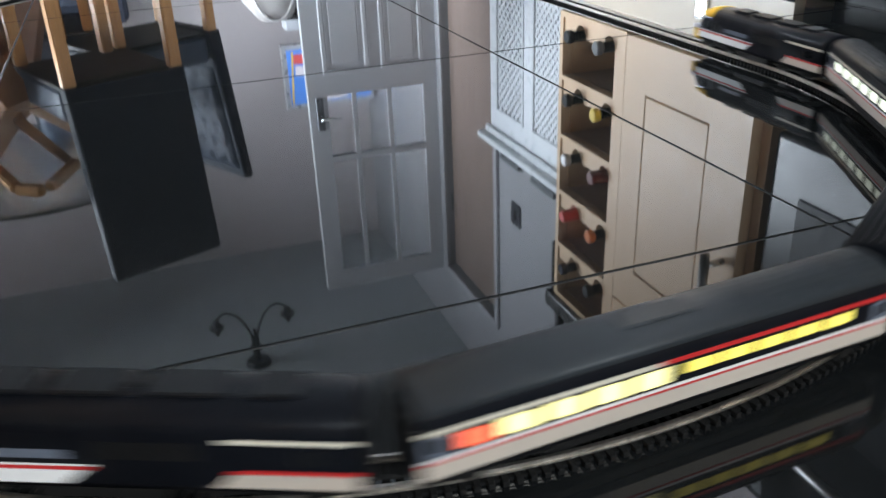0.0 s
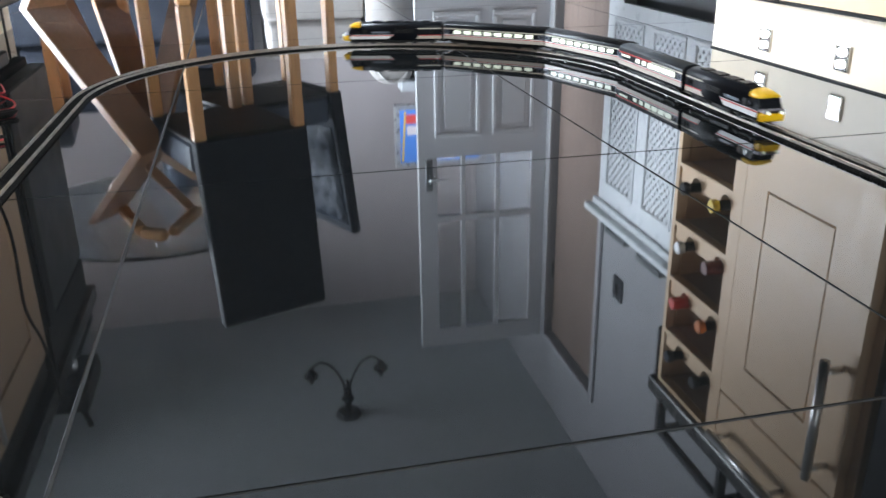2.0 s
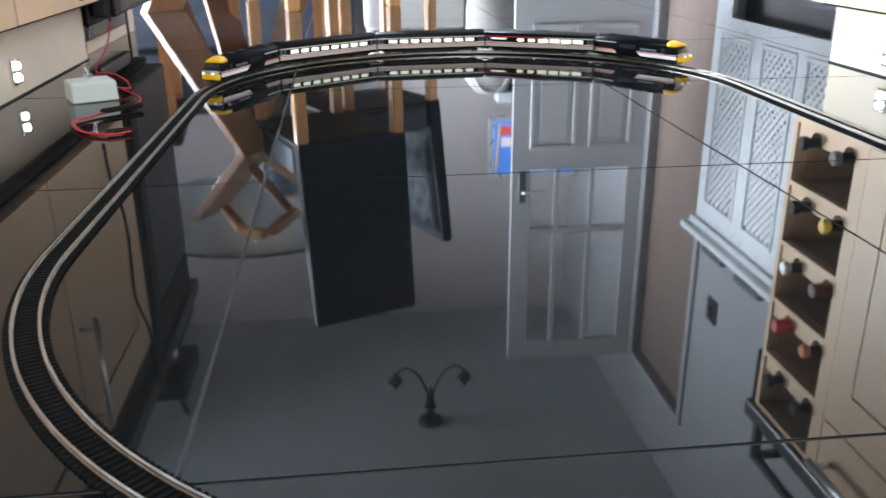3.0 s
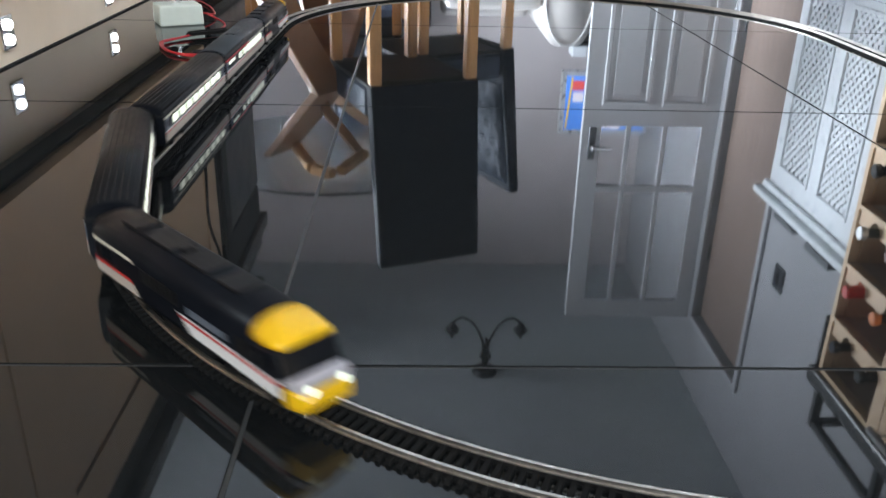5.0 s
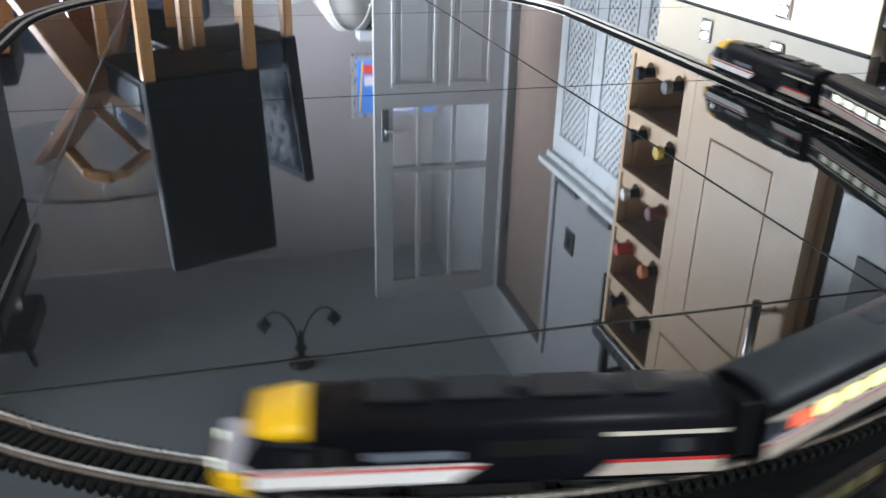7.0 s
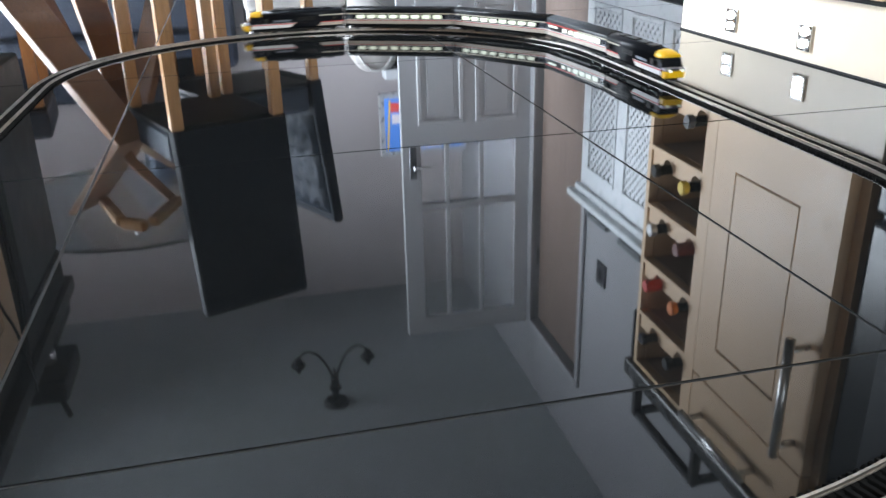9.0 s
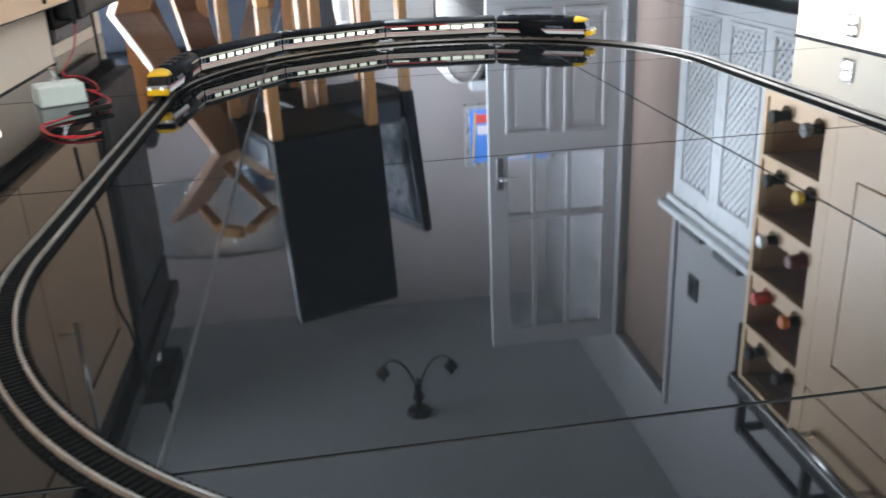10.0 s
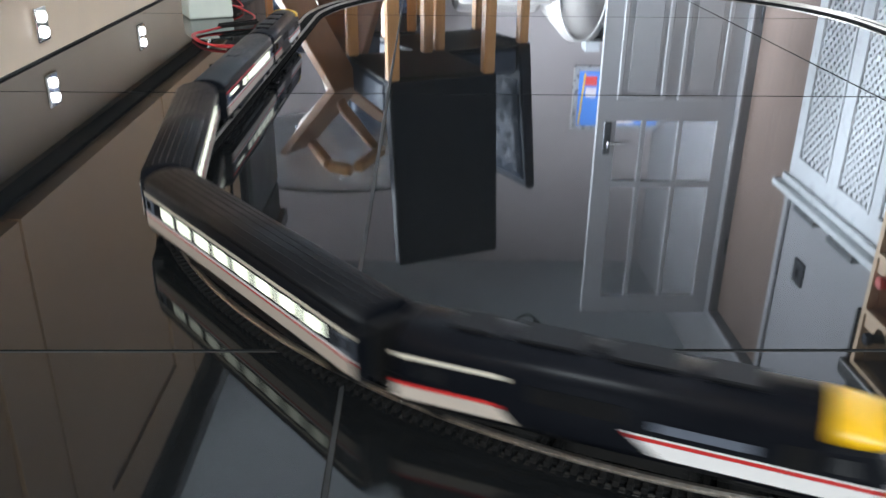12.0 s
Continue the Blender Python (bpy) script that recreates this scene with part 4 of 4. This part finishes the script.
def coach(name_label, buffet=False):
    L = PITCH - 0.007
    c = thing("passenger_coach", name_label, "train coach", "vehicles of the model train")
    h = L / 2
    body = part("body", loft([body_ring(x, HW * k, ZB, ZE, ZT) for x, k in ((-h, 0.965), (-h + 0.002, 1.0), (h - 0.002, 1.0), (h, 0.965))]), TGREY, c)
    rounded(body)
    # ribbed roof skin
    bm = bmesh.new()
    for k in range(9):
        a = math.pi * (k + 2) / 12
        y, z = -HW * math.cos(a), ZE + (ZT - ZE) * math.sin(a) ** 0.8
        box((-h + 0.004, y - 0.0004, z - 0.0004), (h - 0.004, y + 0.0004, z + 0.0004), 0.0, into=bm)
    if buffet:
        bm.free()
        bm = box((-0.02, -0.006, ZT - 0.001), (0.012, 0.006, ZT + 0.0012), 0.0006)
    part("roof_vent" if buffet else "roof_rib", bm, TROOFB if buffet else TROOF, c, "ribbed grey roof")
    ring = lambda x: [(x, -HW * math.cos(math.pi * k / 12) * 1.006, ZE + 0.0015 + (ZT - ZE - 0.0013) * math.sin(math.pi * k / 12) ** 0.8) for k in range(1, 12)]
    rounded(part("roof", loft([ring(-h + 0.001), ring(h - 0.001)]), TROOFB if buffet else TROOF, c))
    for s in (-1, 1):
        side_strip(c, "lower_panel", -h + 0.001, h - 0.001, ZB + 0.0035, 0.0187, TBEIGE, s, label="beige lower panel")
        side_strip(c, "stripe", -h + 0.001, h - 0.001, 0.0189, 0.0199, TRED, s, label="red stripe")
        side_strip(c, "stripe", -h + 0.001, h - 0.001, 0.0200, 0.0213, TWHITE, s, label="white stripe")
        if not buffet:
            side_strip(c, "cantrail_stripe", -h + 0.001, h - 0.001, 0.0318, 0.0338, TCREAM, s, label="cream stripe under the roof")
            for i in range(8):
                x = (i - 3.5) * 0.0218
                side_strip(c, "window", x - 0.0074, x + 0.0074, 0.0232, 0.0300, WINLIT, s, 0.0005, label="lit window")
        else:
            side_strip(c, "cantrail_stripe", -h + 0.001, -0.0105, 0.0318, 0.0338, TCREAM, s, label="cream stripe under the roof")
            side_strip(c, "cantrail_stripe", -0.010, h - 0.001, 0.0318, 0.0338, TRED, s, label="red stripe under the roof")
            if s > 0:
                rows_ = [(0.065, 0.095, 0.027, 0.0300, WINLIT), (0.030, 0.042, 0.0235, 0.030, WINLIT), (0.008, 0.020, 0.0235, 0.030, WINLIT)]
                rows_ += [(-0.018 - i * 0.0225, 0.0005 - i * 0.0225, 0.0228, 0.0305, WINLIT) for i in range(4)]
            else:
                rows_ = [(-0.0925, -0.0800, 0.0228, 0.0300, WINRED)] + [(-0.077 + i * 0.0185, -0.0625 + i * 0.0185, 0.0228, 0.0305, WINWARM) for i in range(4)]
                rows_ += [(0.001 + i * 0.0172, 0.0152 + i * 0.0172, 0.0250, 0.0300, WINYEL) for i in range(5)]
            for a, b_, z0, z1, mm in rows_:
                side_strip(c, "window", a, b_, z0, z1, mm, s, 0.0005, label="lit window")
        for x in (-h + 0.0075, h - 0.0075):
            side_strip(c, "door", x - 0.005, x + 0.005, 0.0218, 0.0310, TLETTER, s, 0.0006, label="grey vestibule door")
            side_strip(c, "door_window", x - 0.0022, x + 0.0022, 0.0245, 0.0300, TGLASS, s, 0.0010)
        part("skirt", box((-0.055, s * 0.014 - 0.002, 0.0036), (0.055, s * 0.014 + 0.002, ZB + 0.0005), 0.0008), BLACKP, c)
    for i, (a, b_) in enumerate(((-0.05, -0.028), (-0.02, 0.008), (0.015, 0.048))):
        part("underframe_box", box((a, -0.0115, 0.003), (b_, 0.0115, ZB - 0.0003), 0.0008), BLACKP, c)
    for x in (-h, h):
        sgn = 1 if x > 0 else -1
        part("gangway", box((min(x, x + sgn * 0.0034), -0.0095, ZB + 0.001), (max(x, x + sgn * 0.0034), 0.0095, 0.0385), 0.0015), BLACKP, c)
        part("end_cap", box((min(x - sgn * 0.003, x + sgn * 0.0005), -HW - 0.0004, ZE - 0.0005), (max(x - sgn * 0.003, x + sgn * 0.0005), HW + 0.0004, ZE + 0.0015), 0.0005), BLACKP, c)
        bogie(c, x - sgn * 0.038)
        part("coupling", box((min(x - sgn * 0.004, x + sgn * 0.0055), -0.003, 0.004), (max(x - sgn * 0.004, x + sgn * 0.0055), 0.003, 0.0065), 0.0005), BLACKP, c)
    return c


def power_car():
    """Streamlined power car, nose toward +x."""
    L = POWER - 0.004
    h = L / 2
    c = thing("power_car", "dark grey and white streamlined power car with a yellow nose", "locomotive", "vehicles of the model train")
    full = [(-h, 0.96, ZT - 0.001), (-h + 0.002, 1, ZT), (h - 0.0347, 1, ZT)]
    rounded(part("body", loft([body_ring(x, HW * k, ZB, ZE, zt) for x, k, zt in full]), TGREY, c))
    # yellow roof cap over the cab
    def cap_ring(x, w, ze, zt, grow=1.0):
        return [(x, -w * math.cos(math.pi * k / 12) * grow, ze + (zt - ze) * math.sin(math.pi * k / 12) ** 0.8) for k in range(13)]
    part("cab_roof", loft([cap_ring(h - 0.0345, HW * 1.01, ZE + 0.0012, ZT + 0.0004), cap_ring(h - 0.029, HW * 1.005, ZE + 0.0004, ZT - 0.0003), cap_ring(h - 0.022, HW * 0.985, ZE + 0.0004, ZT - 0.0016), cap_ring(h - 0.0165, HW * 0.93, ZE + 0.0015, ZT - 0.0038), cap_ring(h - 0.0140, HW * 0.84, ZE + 0.0018, ZT - 0.0062)]), TYELLOW, c, "yellow cab roof", smooth=True)
    # cab with the raked windscreen
    def rect_ring(x, w, zb, zt):
        r = 0.003
        return [(x, -w * 0.94, zb), (x, -w, zb + 0.003), (x, -w, zt - r), (x, -w + r, zt), (x, w - r, zt), (x, w, zt - r), (x, w, zb + 0.003), (x, w * 0.94, zb)]
    part("cab", loft([rect_ring(h - 0.0398, HW * 0.999, ZB, ZE - 0.0012), rect_ring(h - 0.0165, HW * 0.94, ZB, ZE + 0.0012), rect_ring(h - 0.0105, HW * 0.93, ZB, 0.0232)]), TGREY, c)
    b = bmesh.new()
    p = [(h - 0.0152, -HW * 0.86, ZE + 0.0009), (h - 0.0152, HW * 0.86, ZE + 0.0009), (h - 0.0092, HW * 0.89, 0.0234), (h - 0.0092, -HW * 0.89, 0.0234),
         (h - 0.0300, -HW * 0.86, ZE + 0.0009), (h - 0.0300, HW * 0.86, ZE + 0.0009), (h - 0.0300, HW * 0.89, 0.0234), (h - 0.0300, -HW * 0.89, 0.0234)]
    v = [b.verts.new(q) for q in p]
    for f in ((0, 1, 2, 3), (4, 7, 6, 5), (0, 4, 5, 1), (3, 2, 6, 7), (1, 5, 6, 2), (0, 3, 7, 4)):
        b.faces.new([v[i] for i in f])
    bmesh.ops.recalc_face_normals(b, faces=b.faces[:])
    part("windscreen", b, TGLASS, c, "dark raked windscreen")
    part("nose_band", loft([rect_ring(h - 0.0119, HW * 0.965, 0.0200, 0.0231), rect_ring(h - 0.0035, HW * 0.90, 0.0200, 0.0224), rect_ring(h - 0.0016, HW * 0.80, 0.0200, 0.0215)]), TLILAC, c, "pale band below the windscreen")
    part("nose", loft([rect_ring(h - 0.0119, HW * 0.965, 0.0070, 0.0199), rect_ring(h - 0.0034, HW * 0.90, 0.0082, 0.0199), rect_ring(h, HW * 0.74, 0.0100, 0.0184)]), TYELLOW, c, "yellow nose")
    for s in (-1, 1):
        part("headlight", cyl((h - 0.004, s * 0.0098, 0.0196), (h + 0.0003, s * 0.0098, 0.0196), 0.0021, n=12), WINLIT, c, "lit headlight")
        side_strip(c, "side_panel", 0.008, h - 0.0135, ZB + 0.003, 0.0178, TWHITE, s, slant=-0.0005, label="white side panel", back=-0.008)
        side_strip(c, "stripe", -0.001, h - 0.0138, 0.0180, 0.0196, TRED, s, label="red stripe", slant=0.0, back=-0.0012)
        side_strip(c, "stripe", -0.0025, h - 0.0138, 0.0198, 0.0206, TWHITE, s, label="white stripe", slant=0.0, back=-0.0006)
        side_strip(c, "side_panel", -h + 0.001, -0.046, ZB + 0.003, 0.0178, TBEIGE, s, slant=-0.006, label="beige rear panel", back=0.0)
        side_strip(c, "stripe", -h + 0.001, -0.052, 0.0180, 0.0196, TRED, s, slant=-0.001, label="red stripe", back=0.0)
        side_strip(c, "cantrail_stripe", -h + 0.001, -0.050, 0.0315, 0.0335, TCREAM, s, label="cream stripe under the roof")
        side_strip(c, "rear_window", -h + 0.010, -h + 0.022, 0.0225, 0.0295, TGLASS, s)
        # writing as a bar
        side_strip(c, "lettering", 0.006, 0.040, 0.0232, 0.0272, TLETTER, s, label="pale bar of lettering")
        side_strip(c, "cab_window", h - 0.033, h - 0.0245, 0.0232, 0.0300, TGLASS, s, 0.0006, slant=-0.002, back=0.0)
        side_strip(c, "cab_door", h - 0.0465, h - 0.0385, 0.0110, 0.0310, BLACKP, s, 0.0003, label="cab door")
        for i in range(7):
            side_strip(c, "louvre", -0.040 + i * 0.0052, -0.0365 + i * 0.0052, 0.0235, 0.0315, BLACKP, s, 0.0006)
        part("tank", box((-0.026, s * 0.0135 - 0.0025, 0.0025), (0.022, s * 0.0135 + 0.0025, ZB + 0.0003), 0.0008), BLACKP, c)
    for a, b_ in ((-0.075, -0.058), (-0.05, -0.022), (-0.014, 0.012), (0.020, 0.040)):
        part("roof_grille", box((a, -0.0085, ZT - 0.0010), (b_, 0.0085, ZT + 0.0014), 0.0007), TROOF, c)
    part("exhaust", box((-0.0195, -0.004, ZT), (-0.0155, 0.004, ZT + 0.0030), 0.0006), BLACKP, c)
    part("gangway", box((-h - 0.0022, -0.010, ZB + 0.001), (-h, 0.010, 0.0385), 0.001), BLACKP, c)
    part("underframe", box((-0.07, -0.011, 0.0035), (0.065, 0.011, ZB - 0.0003), 0.001), BLACKP, c)
    bogie(c, -0.060), bogie(c, 0.056)
    part("coupling", box((-h - 0.005, -0.003, 0.004), (-h + 0.004, 0.003, 0.0065), 0.0005), BLACKP, c)
    return c


def slim(thing_):
    """Brings the cross-section to scale with the length."""
    for o in thing_.children_recursive:
        o.data.transform(Matrix.Diagonal((1, 0.88, 0.92, 1)))
    return thing_


lead_car = slim(power_car())
tail_car = copy_thing(lead_car, Matrix.Identity(4))
coach_1 = slim(coach("dark grey and beige passenger coach with lit windows"))
coach_2 = copy_thing(coach_1, Matrix.Identity(4))
coach_3 = slim(coach("dark grey and beige buffet coach with a red roof stripe", True))

# control box and its wires beside the track
bxm = thing("control_box", "pale green plastic control box with a chrome toggle switch", "control box", m=pose(-0.444, 1.322, 0, 0, 0, 26))
bm = box((-0.033, -0.028, 0.0), (0.033, 0.028, 0.030), 0.004, 3)
for v in bm.verts:
    k = 1.0 - 1.1 * v.co.z
    v.co.x, v.co.y = v.co.x * k, v.co.y * k
part("case", bm, BOXG, bxm)
bm = cyl((0.0, 0.006, 0.0302), (0.0, 0.006, 0.037), 0.0065, n=14)
cyl((0.0, 0.006, 0.0371), (-0.004, 0.004, 0.052), 0.0024, 0.0038, 12, into=bm)
part("toggle_switch", bm, CHROME, bxm, "chrome toggle switch")
for k, pts in enumerate((
        [(-0.402, 1.335, 0.012), (-0.372, 1.305, 0.005), (-0.363, 1.249, 0.006), (-0.385, 1.215, 0.004), (-0.408, 1.185, 0.003), (-0.424, 1.150, 0.003), (-0.405, 1.100, 0.003), (-0.380, 1.076, 0.003), (-0.352, 1.066, 0.004)],
        [(-0.390, 1.205, 0.006), (-0.412, 1.172, 0.003), (-0.419, 1.142, 0.004), (-0.398, 1.090, 0.004), (-0.362, 1.062, 0.003), (-0.334, 1.078, 0.004)],
        [(-0.500, 1.700, 0.075), (-0.501, 1.660, 0.035), (-0.505, 1.580, 0.004), (-0.469, 1.547, 0.003), (-0.433, 1.480, 0.003), (-0.412, 1.42, 0.004), (-0.402, 1.375, 0.006), (-0.417, 1.352, 0.012)])):
    w = thing("wire", "red insulated wire between the control box and the track", "wire", "red wires")
    part("insulation", tube(pts, 0.0014), WIRER, w, smooth=True)
w = thing("supply_lead", "thin black lead hanging down to the red wire", "cable")
part("flex", tube([(-0.500, 1.700, 0.0755), (-0.499, 1.705, 0.16), (-0.498, 1.71, 0.34), (-0.498, 1.715, 0.52), (-0.500, 1.72, 0.66)], 0.0022), BLACKP, w, smooth=True)
w = thing("cable_connector", "black cable connector on the red wires", "connector")
part("body", beam((-0.400, 1.195, 0.0065), (-0.352, 1.235, 0.0065), 0.007, 0.007, 0.002), BLACKP, w)
w = thing("cable_connector", "black cable connector beside the rail", "connector")
part("body", beam((-0.365, 1.074, 0.005), (-0.332, 1.086, 0.005), 0.006, 0.006, 0.002), BLACKP, w)

# ---------------------------------------------------------------- repeated pieces: sleepers and tiles
sl = finish("sleeper", box((-0.0013, -0.0138, 0.0), (0.0013, 0.0138, 0.0026), 0.0003), SLEEPER)
NS = round(LAP / 0.0052)
far_bm = bmesh.new()
for i in range(NS):
    x, y, hd = on_track(LAP * i / NS)
    if y < 0.62:
        o = new("sleeper", sl)
        o.parent, o.matrix_basis = track, pose(x, y, 0, 0, 0, hd)
    else:
        q = pose(x, y, 0, 0, 0, hd)
        vs = [far_bm.verts.new(q @ Vector((a, b_, c))) for c in (0.0, 0.0026) for a, b_ in ((-0.0013, -0.0138), (0.0013, -0.0138), (0.0013, 0.0138), (-0.0013, 0.0138))]
        for f in ((4, 5, 6, 7), (0, 1, 5, 4), (1, 2, 6, 5), (2, 3, 7, 6), (3, 0, 4, 7)):
            far_bm.faces.new([vs[k] for k in f])
tagged(part("sleeper_bed", far_bm, SLEEPER, track), kind="stuff")

tile_mesh = finish("tile", box((0.0011, 0.0011, -0.0034), (TILE_SIZE - 0.0011, TILE_SIZE - 0.0011, 0.0), 0.0003), TILE)
for i in range(-6, 4):
    for j in range(-7, 10):
        o = new("tile", tile_mesh)
        o.parent, o.matrix_basis = floor, pose(TX + i * TILE_SIZE, TY + j * TILE_SIZE, 0)


def motions():
    walk(lead_car, track_rows(0.0365, 0.1525))
    for k, ob in enumerate((coach_1, coach_2, coach_3)):
        a = POWER + PITCH * k
        walk(ob, track_rows(a + 0.042, a + PITCH - 0.042))
    # the tail car runs backwards
    a = POWER + 3 * PITCH
    walk(tail_car, [(t, m @ pose(0, 0, 0, 0, 0, 180)) for t, m in track_rows(a + POWER - 0.1525, a + POWER - 0.0365)])


motions()
